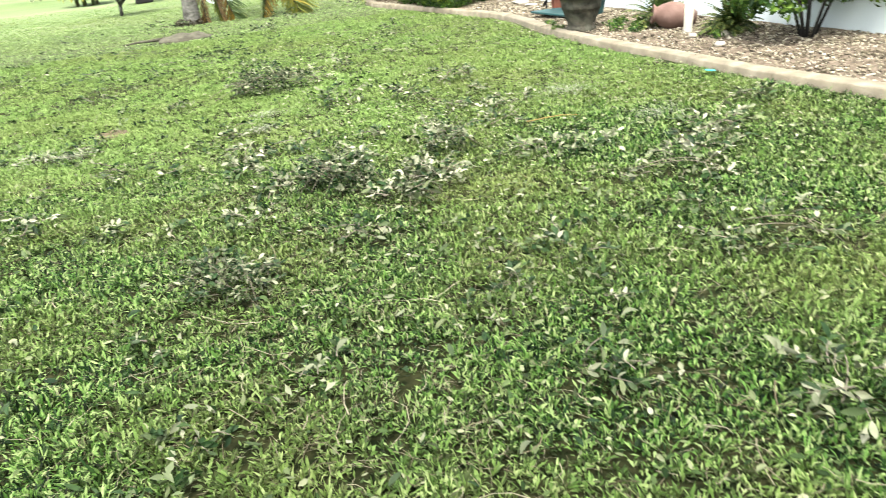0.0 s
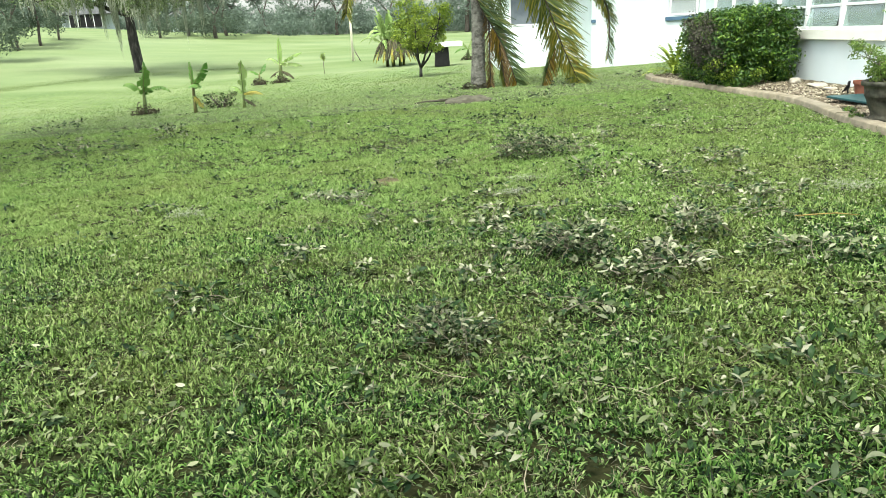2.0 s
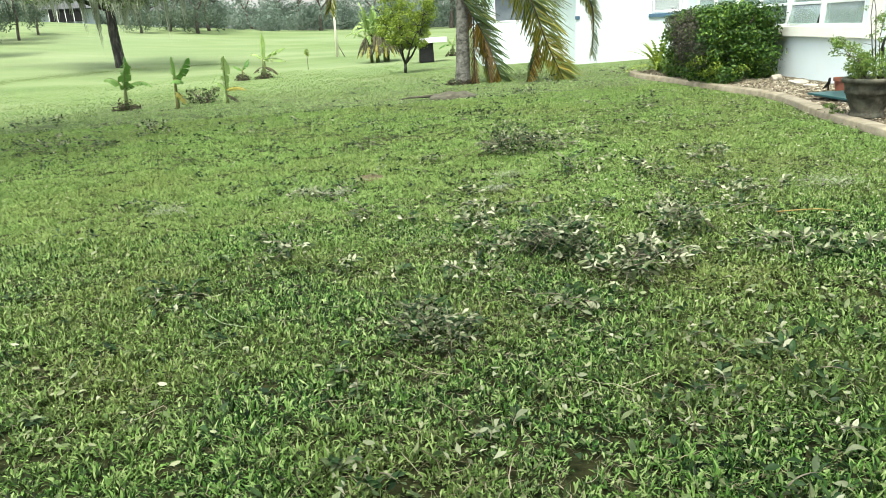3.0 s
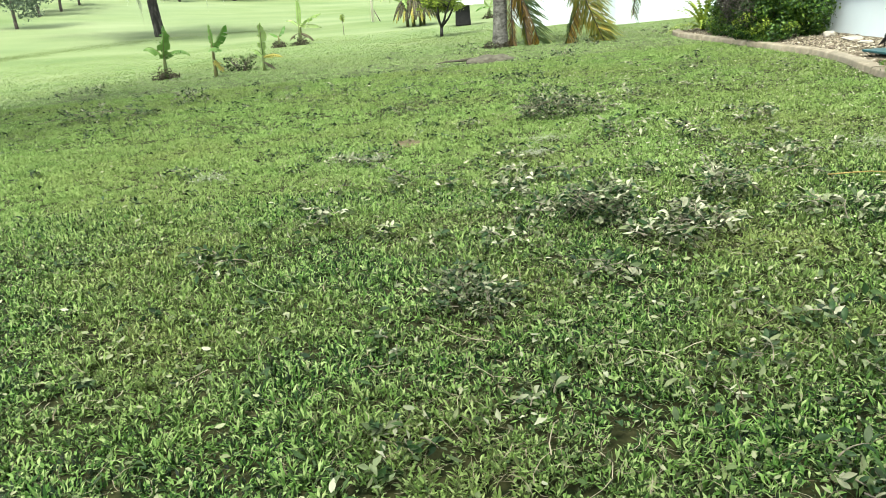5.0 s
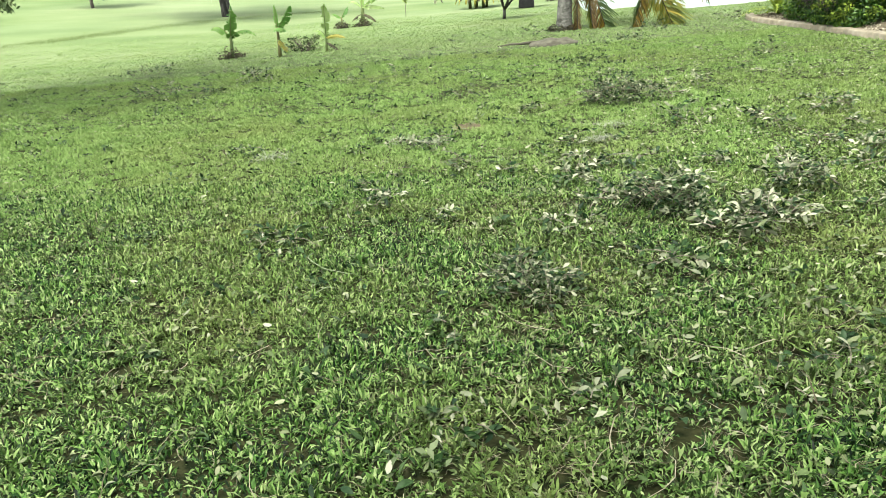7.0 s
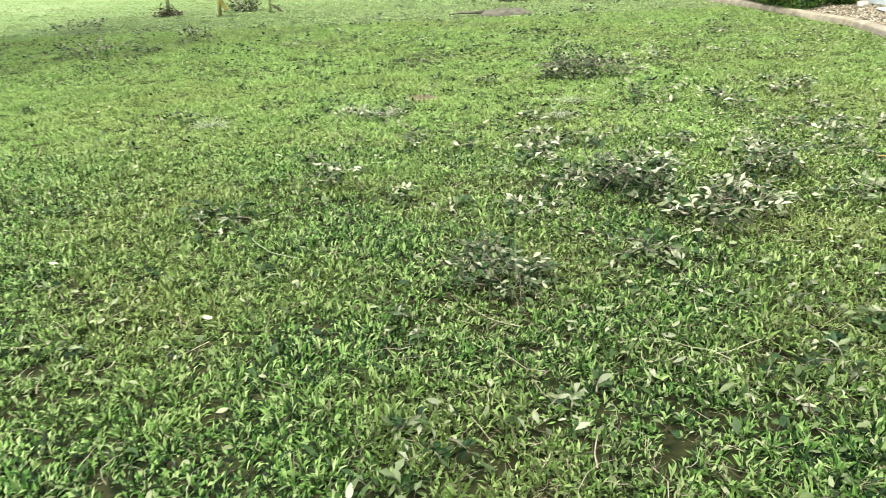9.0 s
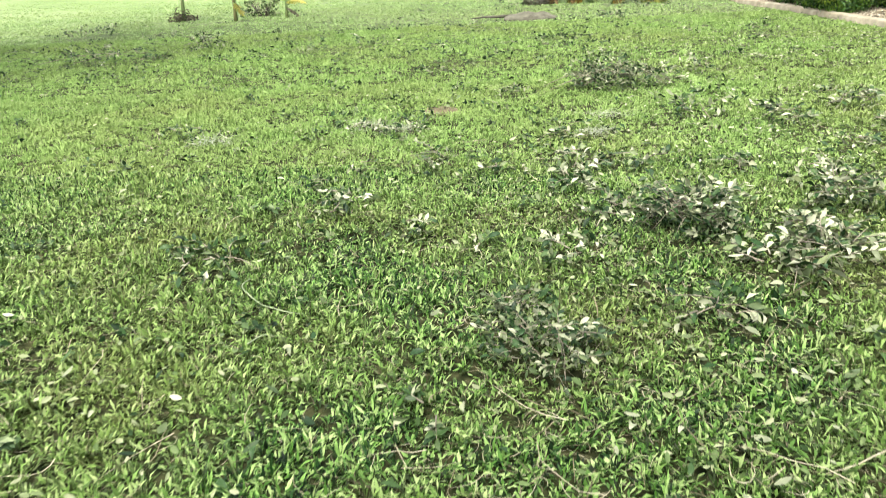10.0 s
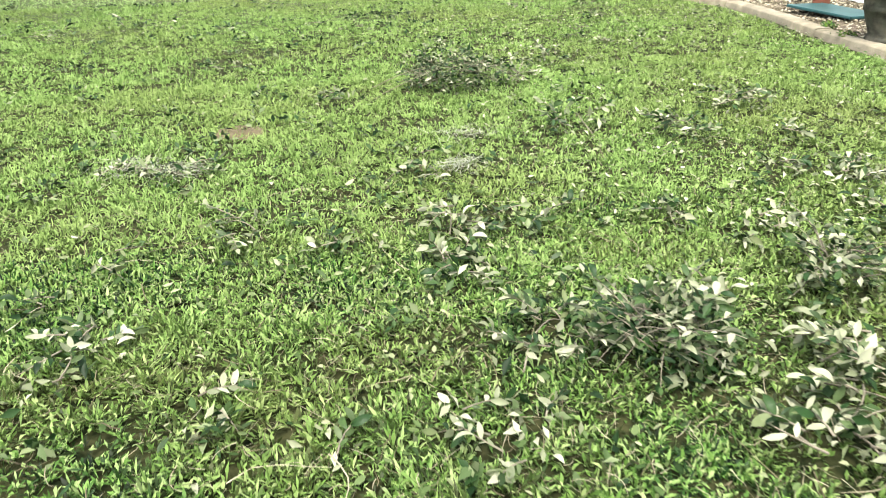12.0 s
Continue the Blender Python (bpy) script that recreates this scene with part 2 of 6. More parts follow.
M["banana_pale"] = ramp_mat("pale_banana_leaf", [(0.12, 0.2, 0.05), (0.2, 0.3, 0.09), (0.32, 0.4, 0.17)], 3, 4, 0.5, 0.2, per="object", spread=0.4, translucent=0.3)
M["banana_yellow"] = ramp_mat("banana_leaf_yellow", [(0.2, 0.21, 0.04), (0.33, 0.28, 0.06)], 4, 4, 0.5, 0.2, translucent=0.3)
M["banana_stem"] = ramp_mat("banana_stem", [(0.05, 0.085, 0.025), (0.1, 0.13, 0.045), (0.13, 0.11, 0.05)], 6, 5, 0.6, 0.3, stretch=(1, 1, 0.3))
M["banana_dry"] = ramp_mat("dry_banana_leaf", [(0.02, 0.021, 0.012), (0.075, 0.066, 0.038)], 8, 5, 0.8, 0.3)
M["lime"] = ramp_mat("bright_shrub_leaf", [(0.06, 0.1, 0.014), (0.15, 0.22, 0.026), (0.32, 0.4, 0.06)], 2, 3, 0.5, 0, per="island", spread=0.55, translucent=0.35)
M["hedge"] = ramp_mat("hedge_leaf", [(0.006, 0.022, 0.005), (0.03, 0.08, 0.012), (0.16, 0.26, 0.03)], 2.0, 3, 0.45, 0, per="island", spread=0.55, translucent=0.2)
M["hedge_dead"] = ramp_mat("withered_hedge_leaf", [(0.016, 0.015, 0.011), (0.05, 0.047, 0.036), (0.1, 0.095, 0.074)], 3, 3, 0.8, 0, per="island", spread=0.6)
M["potplant"] = ramp_mat("potted_leaf", [(0.045, 0.1, 0.018), (0.11, 0.19, 0.035), (0.22, 0.3, 0.07)], 3, 3, 0.5, 0, per="island", spread=0.55, translucent=0.3)
M["fern"] = ramp_mat("fern_leaf", [(0.014, 0.034, 0.008), (0.045, 0.08, 0.018), (0.17, 0.19, 0.05)], 3, 3, 0.55, 0, per="island", spread=0.55, translucent=0.25)
M["oak_leaf"] = ramp_mat("oak_leaf", [(0.05, 0.08, 0.03), (0.09, 0.13, 0.05), (0.15, 0.18, 0.08)], 0.6, 3, 0.6, 0, per="island", spread=0.45, translucent=0.25)
# Distance haze is put into these leaf colours as paler, greyer tones.
M["far_leaf_hazed"] = ramp_mat("distant_leaf_hazed", [(0.095, 0.135, 0.1), (0.15, 0.195, 0.155), (0.2, 0.25, 0.205)], 0.18, 4, 0.7, 0, per="island", spread=0.35, translucent=0.45, specular=0.05)
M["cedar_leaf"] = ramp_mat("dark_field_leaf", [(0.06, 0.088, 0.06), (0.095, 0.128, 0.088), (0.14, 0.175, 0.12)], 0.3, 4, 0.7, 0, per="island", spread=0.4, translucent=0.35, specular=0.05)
M["far_roof"] = ramp_mat("distant_roof", [(0.05, 0.055, 0.055), (0.075, 0.08, 0.08)], 1, 4, 0.9, 0.2)
M["sand"] = ramp_mat("ant_hill_sand", [(0.06, 0.05, 0.028), (0.1, 0.082, 0.048)], 30, 7, 0.95, 0.8)
M["dirt"] = ramp_mat("grey_root_mound", [(0.04, 0.039, 0.028), (0.095, 0.092, 0.07)], 8, 8, 0.95, 0.7, specular=0.05)
M["yellow"] = ramp_mat("yellowed_stick", [(0.17, 0.12, 0.035), (0.24, 0.18, 0.06)], 9, 4, 0.6, 0.1)
M["runner"] = ramp_mat("pale_green_runner", [(0.1, 0.13, 0.065), (0.2, 0.235, 0.14)], 12, 4, 0.6, 0.1)
M["turquoise"] = ramp_mat("turquoise_scrap", [(0.02, 0.4, 0.42), (0.05, 0.5, 0.5)], 9, 4, 0.5, 0.1)


def window_glass():
    m = bpy.data.materials.new("louvre_glass")
    m.use_nodes = True
    b = m.node_tree.nodes["Principled BSDF"]
    b.inputs["Base Color"].default_value = (0.62, 0.76, 0.73, 1)
    b.inputs["Roughness"].default_value = 0.06
    b.inputs["Transmission Weight"].default_value = 0.75
    b.inputs["IOR"].default_value = 1.5
    return m


M["glass"] = window_glass()
M["clear_glass"] = window_glass()
M["clear_glass"].node_tree.nodes["Principled BSDF"].inputs["Base Color"].default_value = (0.9, 0.95, 0.94, 1)
# Room gloom is put into this dark colour so the panes read grey-green.
M["interior"] = ramp_mat("darkened_porch_interior", [(0.05, 0.07, 0.065), (0.1, 0.125, 0.12)], 2, 3, 0.8, 0.1)
# Opaque dark grey-blue pane for the recessed window.
M["dark_glass"] = ramp_mat("dark_opaque_pane", [(0.1, 0.12, 0.14), (0.15, 0.17, 0.19)], 3, 3, 0.25, 0)

# ---- helpers ----
rng = np.random.default_rng(7)


def mesh_np(name, verts, faces, material, smooth=False):
    """A mesh from arrays; faces all have the same number of corners."""
    verts = np.asarray(verts, dtype=np.float32)
    faces = np.asarray(faces, dtype=np.int32)
    k = faces.shape[1]
    me = bpy.data.meshes.new(name)
    me.vertices.add(len(verts))
    me.vertices.foreach_set("co", verts.ravel())
    me.loops.add(faces.size)
    me.loops.foreach_set("vertex_index", faces.ravel())
    me.polygons.add(len(faces))
    me.polygons.foreach_set("loop_start", np.arange(0, faces.size, k, dtype=np.int32))
    me.polygons.foreach_set("loop_total", np.full(len(faces), k, dtype=np.int32))
    if smooth:
        me.polygons.foreach_set("use_smooth", np.ones(len(faces), dtype=bool))
    me.update()
    me.validate()
    if material:
        me.materials.append(material)
    return me


def bm_mesh(name, bm, material, smooth=False):
    me = bpy.data.meshes.new(name)
    bmesh.ops.recalc_face_normals(bm, faces=bm.faces)
    if smooth:
        for f in bm.faces:
            f.smooth = True
    bm.to_mesh(me)
    bm.free()
    me.materials.append(material)
    return me


def part(name, data, material, parent, label="", m=None, smooth=False):
    """One mesh object under a thing or under a part."""
    if isinstance(data, bmesh.types.BMesh):
        data = bm_mesh(name, data, material, smooth)
    ob = new(name, data)
    ob.parent = parent
    if m is not None:
        ob.matrix_basis = m
    if label:
        ob["label"] = label
    return ob


def thing(name, label, category, m=None, group="", kind="", data=None):
    ob = new(name, data)
    if m is not None:
        ob.matrix_basis = m
    return tagged(ob, label, category, group, kind)


def bm_box(x0, x1, y0, y1, z0, z1, bevel=0.0, bm=None):
    bm = bm or bmesh.new()
    r = bmesh.ops.create_cube(bm, size=1.0)
    for v in r["verts"]:
        v.co = Vector(((x0 + x1) / 2 + v.co.x * (x1 - x0), (y0 + y1) / 2 + v.co.y * (y1 - y0), (z0 + z1) / 2 + v.co.z * (z1 - z0)))
    if bevel:
        es = list({e for v in r["verts"] for e in v.link_edges})
        bmesh.ops.bevel(bm, geom=es, offset=bevel, segments=2, affect="EDGES", profile=0.6)
    return bm


def tube(bm, pts, radii, sides=7):
    """A tapered tube along points."""
    pts = [Vector(p) for p in pts]
    rings = []
    side = None
    for i, p in enumerate(pts):
        d = (pts[min(i + 1, len(pts) - 1)] - pts[max(i - 1, 0)]).normalized()
        if side is None:
            side = d.cross(Vector((0.31, 0.95, 0.12))).normalized()
        side = (side - d * side.dot(d)).normalized()
        up = d.cross(side)
        rings.append([bm.verts.new(p + (side * math.cos(a) + up * math.sin(a)) * radii[i]) for a in [2 * math.pi * k / sides for k in range(sides)]])
    for a, b in zip(rings, rings[1:]):
        for k in range(sides):
            bm.faces.new((a[k], a[(k + 1) % sides], b[(k + 1) % sides], b[k]))
    bm.faces.new(rings[0][::-1])
    bm.faces.new(rings[-1])
    return bm


def lathe(profile, sides=28, bm=None):
    """A turned body from (radius, height) pairs."""
    bm = bm or bmesh.new()
    rings = [[bm.verts.new((r * math.cos(2 * math.pi * k / sides), r * math.sin(2 * math.pi * k / sides), z)) for k in range(sides)] for r, z in profile]
    for a, b in zip(rings, rings[1:]):
        for k in range(sides):
            bm.faces.new((a[k], a[(k + 1) % sides], b[(k + 1) % sides], b[k]))
    bm.faces.new(rings[0][::-1])
    bm.faces.new(rings[-1])
    return bm


RISE = [(-45, 5.0), (-30, 4.85), (-20, 3.3), (-12, 2.2), (0, 1.5), (25, 1.2), (60, 0.8)]


def table_at(v, pts):
    return float(np.interp(v, [p[0] for p in pts], [p[1] for p in pts]))


def ground_z(x, y):
    """The lawn leans gently away from the house, and the field beyond it rises to the woods."""
    base = 0.023 * max(-12, min(7, x))
    k = max(0.0, min(1.0, (math.hypot(x, y) - 26) / 74))
    k = k * k * (3 - 2 * k) * 0.5 + k * 0.5
    az = math.degrees(math.atan2(x, y)) if y >= 0 else math.copysign(60, x)
    return base * (1 - k) + table_at(az, RISE) * k


def ground_np(x, y):
    base = 0.023 * np.clip(x, -12, 7)
    k = np.clip((np.hypot(x, y) - 26) / 74, 0, 1)
    k = k * k * (3 - 2 * k) * 0.5 + k * 0.5
    az = np.where(y >= 0, np.degrees(np.arctan2(x, np.maximum(y, 1e-6))), np.copysign(60, x))
    h = np.interp(az, [p[0] for p in RISE], [p[1] for p in RISE])
    return base * (1 - k) + h * k


def leaf_cards(centres, normals, size, ratio=0.5, bend=0.15):
    """Small folded leaves, four triangles each, at the centres. Returns verts and faces."""
    n = len(centres)
    nrm = normals / np.maximum(np.linalg.norm(normals, axis=1, keepdims=True), 1e-6)
    ref = rng.normal(size=(n, 3))
    u = np.cross(nrm, ref)
    u /= np.maximum(np.linalg.norm(u, axis=1, keepdims=True), 1e-6)
    v = np.cross(nrm, u)
    s = (size * rng.uniform(0.6, 1.3, n))[:, None]
    w = s * ratio
    a = centres - u * s * 0.5
    b = centres + v * w * 0.5 + nrm * s * bend
    c = centres + u * s * 0.5
    d = centres - v * w * 0.5 + nrm * s * bend
    verts = np.stack([a, b, c, d], 1).reshape(-1, 3)
    i = np.arange(n)[:, None] * 4
    faces = np.concatenate([i + [0, 1, 2], i + [0, 2, 3]])
    return verts, faces


def clumps(name, lobes, count, size, material, ratio=0.5, hollow=0.55, droop=0.0):
    """Foliage of many small leaves in uneven lobes (x, y, z, rx, ry, rz)."""
    lobes = np.asarray(lobes, float)
    vol = lobes[:, 3] * lobes[:, 4] * lobes[:, 5]
    pick = rng.choice(len(lobes), count, p=vol / vol.sum())
    d = rng.normal(size=(count, 3))
    d /= np.linalg.norm(d, axis=1, keepdims=True)
    r = rng.uniform(hollow ** 3, 1.0, count) ** (1 / 3)
    r = r * (1 + 0.12 * rng.normal(size=count))
    c = lobes[pick, :3] + d * r[:, None] * lobes[pick, 3:]
    nrm = d + 0.8 * rng.normal(size=(count, 3)) + [0, 0, 0.4 - droop]
    v, f = leaf_cards(c, nrm, np.full(count, size), ratio)
    return mesh_np(name, v, f, material)

# ---- ground: one sheet to the horizon ----
def spaced(lo, hi, near_lo, near_hi, step):
    out = list(np.arange(near_lo, near_hi + 1e-6, step))
    s, v = step, near_hi
    while v < hi:
        s *= 1.13
        v += s
        out.append(v)
    s, v = step, near_lo
    while v > lo:
        s *= 1.13
        v -= s
        out.insert(0, v)
    return np.array(out)


gx = spaced(-700, 700, -14, 8, 0.3)
gy = spaced(-300, 1500, -2, 28, 0.3)
GX, GY = np.meshgrid(gx, gy)
bumps = 0.012 * np.sin(GX * 2.1 + 0.7 * np.sin(GY * 1.3)) * np.sin(GY * 1.7 + 1.1) * (np.hypot(GX, GY) < 60)
GZ = ground_np(GX, GY) + bumps - 0.01
ny, nx = GX.shape
idx = np.arange(nx * ny).reshape(ny, nx)
quads = np.stack([idx[:-1, :-1], idx[:-1, 1:], idx[1:, 1:], idx[1:, :-1]], -1).reshape(-1, 4)
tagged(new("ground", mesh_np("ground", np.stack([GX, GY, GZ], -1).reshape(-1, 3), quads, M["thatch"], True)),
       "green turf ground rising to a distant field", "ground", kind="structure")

# ---- planting bed with its edging ----
CURB = [(5.0, -4.2), (4.95, -2.0), (4.85, 0.0), (4.7, 2.0), (4.6, 3.5), (4.52, 4.5), (4.56, 5.8), (4.56, 6.6), (4.6, 7.2), (4.73, 8.6), (4.95, 9.8), (5.05, 10.9), (4.86, 12.4), (4.7, 13.9), (4.45, 16.0), (4.62, 17.2)]


def smooth_curve(pts, per=8):
    out = []
    P = [Vector(p) for p in pts]
    for i in range(len(P) - 1):
        p0, p1, p2, p3 = P[max(i - 1, 0)], P[i], P[i + 1], P[min(i + 2, len(P) - 1)]
        for k in range(per):
            t = k / per
            out.append(0.5 * ((2 * p1) + (p2 - p0) * t + (2 * p0 - 5 * p1 + 4 * p2 - p3) * t * t + (3 * p1 - p0 - 3 * p2 + p3) * t ** 3))
    out.append(P[-1])
    return out


curb_line = smooth_curve(CURB)


def curb_x(y):
    return float(np.interp(y, [p.y for p in curb_line], [p.x for p in curb_line]))


WALL_X = 6.37


def edging():
    root = thing("garden_edging", "weathered tan concrete edging along the gravel bed", "edging", kind="structure")
    run = [0.0]
    for a, b in zip(curb_line, curb_line[1:]):
        run.append(run[-1] + (b - a).length)
    total = run[-1]
    n = int(total / 1.05)
    at = lambda s: Vector((float(np.interp(s, run, [p.x for p in curb_line])), float(np.interp(s, run, [p.y for p in curb_line]))))
    r = random.Random(3)
    for i in range(n):
        s0, s1 = total * i / n + 0.003, total * (i + 1) / n - 0.003
        bm = bmesh.new()
        rings = []
        lift = r.uniform(-0.003, 0.004)
        for k in range(9):
            s = s0 + (s1 - s0) * k / 8
            p = at(s)
            d = (at(min(s + 0.05, total)) - at(max(s - 0.05, 0))).normalized()
            side = Vector((d.y, -d.x))
            z = ground_z(p.x, p.y)
            prof = [(0.0, -0.06), (0.004, 0.056), (0.016, 0.07), (0.09, 0.077), (0.17, 0.074), (0.184, 0.06), (0.186, -0.06)]
            rings.append([bm.verts.new((p.x + side.x * a + r.uniform(-0.002, 0.002), p.y + side.y * a, z + b + lift + r.uniform(-0.0015, 0.0015))) for a, b in prof])
        for a, b in zip(rings, rings[1:]):
            for k in range(6):
                bm.faces.new((a[k], b[k], b[k + 1], a[k + 1]))
        bm.faces.new([bm.verts.new(v.co) for v in rings[0]])
        bm.faces.new([bm.verts.new(v.co) for v in rings[-1][::-1]])
        part("edging_block", bm, M["concrete"], root, smooth=True)


edging()

ys = np.arange(-4.2, 17.2, 0.2)
bv, bf = [], []
for y in ys:
    for k in range(9):
        x = curb_x(y) + 0.12 + (WALL_X - 0.0 - curb_x(y) - 0.12) * k / 8
        bv.append((x, y, ground_z(x, y) + 0.03 + 0.045 * math.sin(k / 8 * 2.2) + 0.01 * math.sin(x * 9 + y * 7)))
for j in range(len(ys) - 1):
    for k in range(8):
        a = j * 9 + k
        bf.append((a, a + 1, a + 10, a + 9))
tagged(new("planting_bed", mesh_np("planting_bed", bv, bf, M["soil"], True)), "brown soil bed between edging and house wall", "flower bed", kind="structure")


def bed_z(x, y):
    k = (x - curb_x(y) - 0.12) / (WALL_X - curb_x(y) - 0.12)
    return ground_z(x, y) + 0.03 + 0.045 * math.sin(max(0, min(1, k)) * 2.2)


def chips(count):
    bv0 = np.array([(1, 0, 0), (-1, 0, 0), (0, 1, 0), (0, -1, 0), (0, 0, 1), (0, 0, -1)], float)
    bf0 = np.array([(0, 2, 4), (2, 1, 4), (1, 3, 4), (3, 0, 4), (2, 0, 5), (1, 2, 5), (3, 1, 5), (0, 3, 5)])
    V, F = [], []
    r = np.random.default_rng(5)
    for i in range(count):
        y = r.uniform(-3.9, 17.0)
        x = r.uniform(curb_x(y) + 0.2, WALL_X - 0.02)
        s = r.uniform(0.007, 0.017) * (1.7 if r.random() < 0.08 else 1)
        e = Euler(r.uniform(-0.6, 0.6, 3) + np.array([0, 0, r.uniform(0, 6)])).to_matrix()
        p = (bv0 * (1 + 0.25 * r.normal(size=bv0.shape))) * [s * 1.5, s, s * 0.55]
        V.append(p @ np.array(e).T + [x, y, bed_z(x, y) + s * 0.3])
        F.append(bf0 + i * len(bv0))
    return mesh_np("gravel", np.concatenate(V), np.concatenate(F), M["gravel"])


tagged(new("gravel", chips(28000)), "tan and white stone and bark chips on the bed", "gravel", kind="stuff")

# ---- the house ----
house = thing("house", "low white stucco house with banks of awning windows", "house", pose(0, 0, 0))


def wall_with_holes(name, axis, at, lo, hi, z0, z1, holes, thick=0.2, label=""):
    """A wall along x or y with rectangular openings (a, b, z0, z1), its outer face at the given place."""
    bm = bmesh.new()
    cuts = sorted({lo, hi, *[h[0] for h in holes], *[h[1] for h in holes]})
    for a, b in zip(cuts, cuts[1:]):
        mid = (a + b) / 2
        spans = sorted((h[2], h[3]) for h in holes if h[0] < mid < h[1])
        z = z0
        pieces = []
        for s0, s1 in spans:
            if s0 > z:
                pieces.append((z, s0))
            z = s1
        if z < z1:
            pieces.append((z, z1))
        for p0, p1 in pieces:
            if axis == "y":
                bm_box(at, at + thick, a, b, p0, p1, bm=bm)
            else:
                bm_box(a, b, at, at + thick, p0, p1, bm=bm)
    bmesh.ops.remove_doubles(bm, verts=bm.verts, dist=0.0005)
    return part(name, bm, M["stucco"], house, label)


TOP = 2.98
bays = [10.72, 11.93, 13.1, 14.28, 15.4, 16.6, 17.75]
w0, w1 = 1.08, 2.88
wall_with_holes("wall", "y", WALL_X, -4, 18.4, -0.3, TOP, [(10.72, 17.75, w0, w1), (9.4, 9.98, 0.93, w1)], label="white stucco wall under the window band")
wall_with_holes("wall", "x", 18.4 - 0.2, WALL_X + 0.2, 9.0, -0.3, TOP, [])
wall_with_holes("wall", "y", 8.8, 18.4, 22.0, -0.3, TOP, [])
wall_with_holes("wall", "x", 22.0, 4.22, 12.0, -0.3, TOP, [(6.5, 7.4, 1.46, 2.45)])
wall_with_holes("wall", "y", 4.22, 22.2, 25.0, -0.3, TOP, [])
wall_with_holes("wall", "x", 25.0, 1.55, 4.22, -0.3, TOP, [(1.95, 3.75, 1.43, 2.6)])
wall_with_holes("wall", "y", 1.55, 25.2, 33.0, -0.3, TOP, [])
wall_with_holes("wall", "x", -4.2, WALL_X, 12.0, -0.3, TOP, [])
part("back_wall", bm_box(11.8, 12.0, -4, 33, -0.3, TOP), M["stucco"], house)
part("rear_wall", bm_box(1.75, 11.8, 32.8, 33, -0.3, TOP), M["stucco"], house)
part("interior_wall", bm_box(8.3, 8.4, -3.9, 18.1, 0.1, TOP - 0.03), M["interior"], house, "inner porch wall in a darkened grey green")
part("interior_floor", bm_box(6.6, 8.3, -3.9, 18.1, 0.1, 0.2), M["interior"], house)


def window_along_y(x, y0, y1, z0, z1, rows, name="window"):
    """An awning window with a frame, bars and one glass pane a light, in a wall that runs along y."""
    w = part(name, bm_box(x + 0.03, x + 0.09, y0, y0 + 0.05, z0, z1, 0.006), M["alu"], house, "white aluminium awning window")
    part("frame", bm_box(x + 0.03, x + 0.09, y1 - 0.05, y1, z0, z1, 0.006), M["alu"], w)
    for i in range(rows + 1):
        z = z0 + (z1 - z0 - 0.045) * i / rows
        part("bar", bm_box(x + 0.02, x + 0.08, y0 + 0.05, y1 - 0.05, z, z + 0.045, 0.006), M["alu"], w)
        if i < rows:
            zt = z0 + (z1 - z0 - 0.045) * (i + 1) / rows
            lean = 0.035
            bm = bm_box(x + 0.045, x + 0.051, y0 + 0.05, y1 - 0.05, z + 0.045, zt)
            for v in bm.verts:
                if v.co.z < (z + zt) / 2:
                    v.co.x -= 0.075 if i == 0 and 11.9 < y0 < 12.1 else lean * ((i * 7 + int(y0 * 3)) % 3) / 2
            pane = part("pane", bm, M["glass"], w)
            pane.visible_shadow = False


for a, b in zip(bays, bays[1:]):
    window_along_y(WALL_X, a + 0.03, b - 0.03, w0, w1, 5)
    part("mullion", bm_box(WALL_X - 0.01, WALL_X + 0.1, b - 0.032, b + 0.032, w0, w1, 0.006), M["alu"], house)
window_along_y(WALL_X, 9.42, 9.96, 0.95, w1, 5)
part("sill", bm_box(WALL_X - 0.07, WALL_X + 0.02, 10.6, 17.9, w0 - 0.17, w0, 0.012), M["trim"], house, "cream sill board below the windows")
part("sill", bm_box(WALL_X - 0.06, WALL_X + 0.02, 9.3, 10.05, 0.61, 0.67, 0.01), M["trim"], house)
part("corner_post", bm_box(WALL_X - 0.03, WALL_X + 0.02, 10.25, 10.58, 0.9, TOP, 0.01), M["trim"], house)


def window_along_x(y, x0, x1, z0, z1, rows, glass):
    w = part("window", bm_box(x0, x0 + 0.06, y - 0.01, y + 0.07, z0, z1, 0.006), M["alu"], house, "white framed window")
    part("frame", bm_box(x1 - 0.06, x1, y - 0.01, y + 0.07, z0, z1, 0.006), M["alu"], w)
    for i in range(rows + 1):
        z = z0 + (z1 - z0 - 0.05) * i / rows
        part("bar", bm_box(x0 + 0.06, x1 - 0.06, y - 0.005, y + 0.06, z, z + 0.05, 0.006), M["alu"], w)
    part("pane", bm_box(x0 + 0.06, x1 - 0.06, y + 0.035, y + 0.045, z0 + 0.05, z1 - 0.05), glass, w)
    part("blind", bm_box(x0 + 0.06, x1 - 0.06, y + 0.1, y + 0.12, z0, z1), M["white"] if glass is M["clear_glass"] else M["interior"], w)
    return w


window_along_x(22.02, 6.52, 7.38, 1.48, 2.43, 2, M["clear_glass"])
part("sill", bm_box(6.4, 7.5, 21.93, 22.02, 1.34, 1.45, 0.01), M["blue"], house, "blue grey window sill")
part("wall_vent", bm_box(4.2, 4.34, 21.96, 22.02, 1.4, 1.5, 0.01), M["blue"], house)
window_along_x(25.02, 1.97, 3.73, 1.45, 2.58, 1, M["dark_glass"])


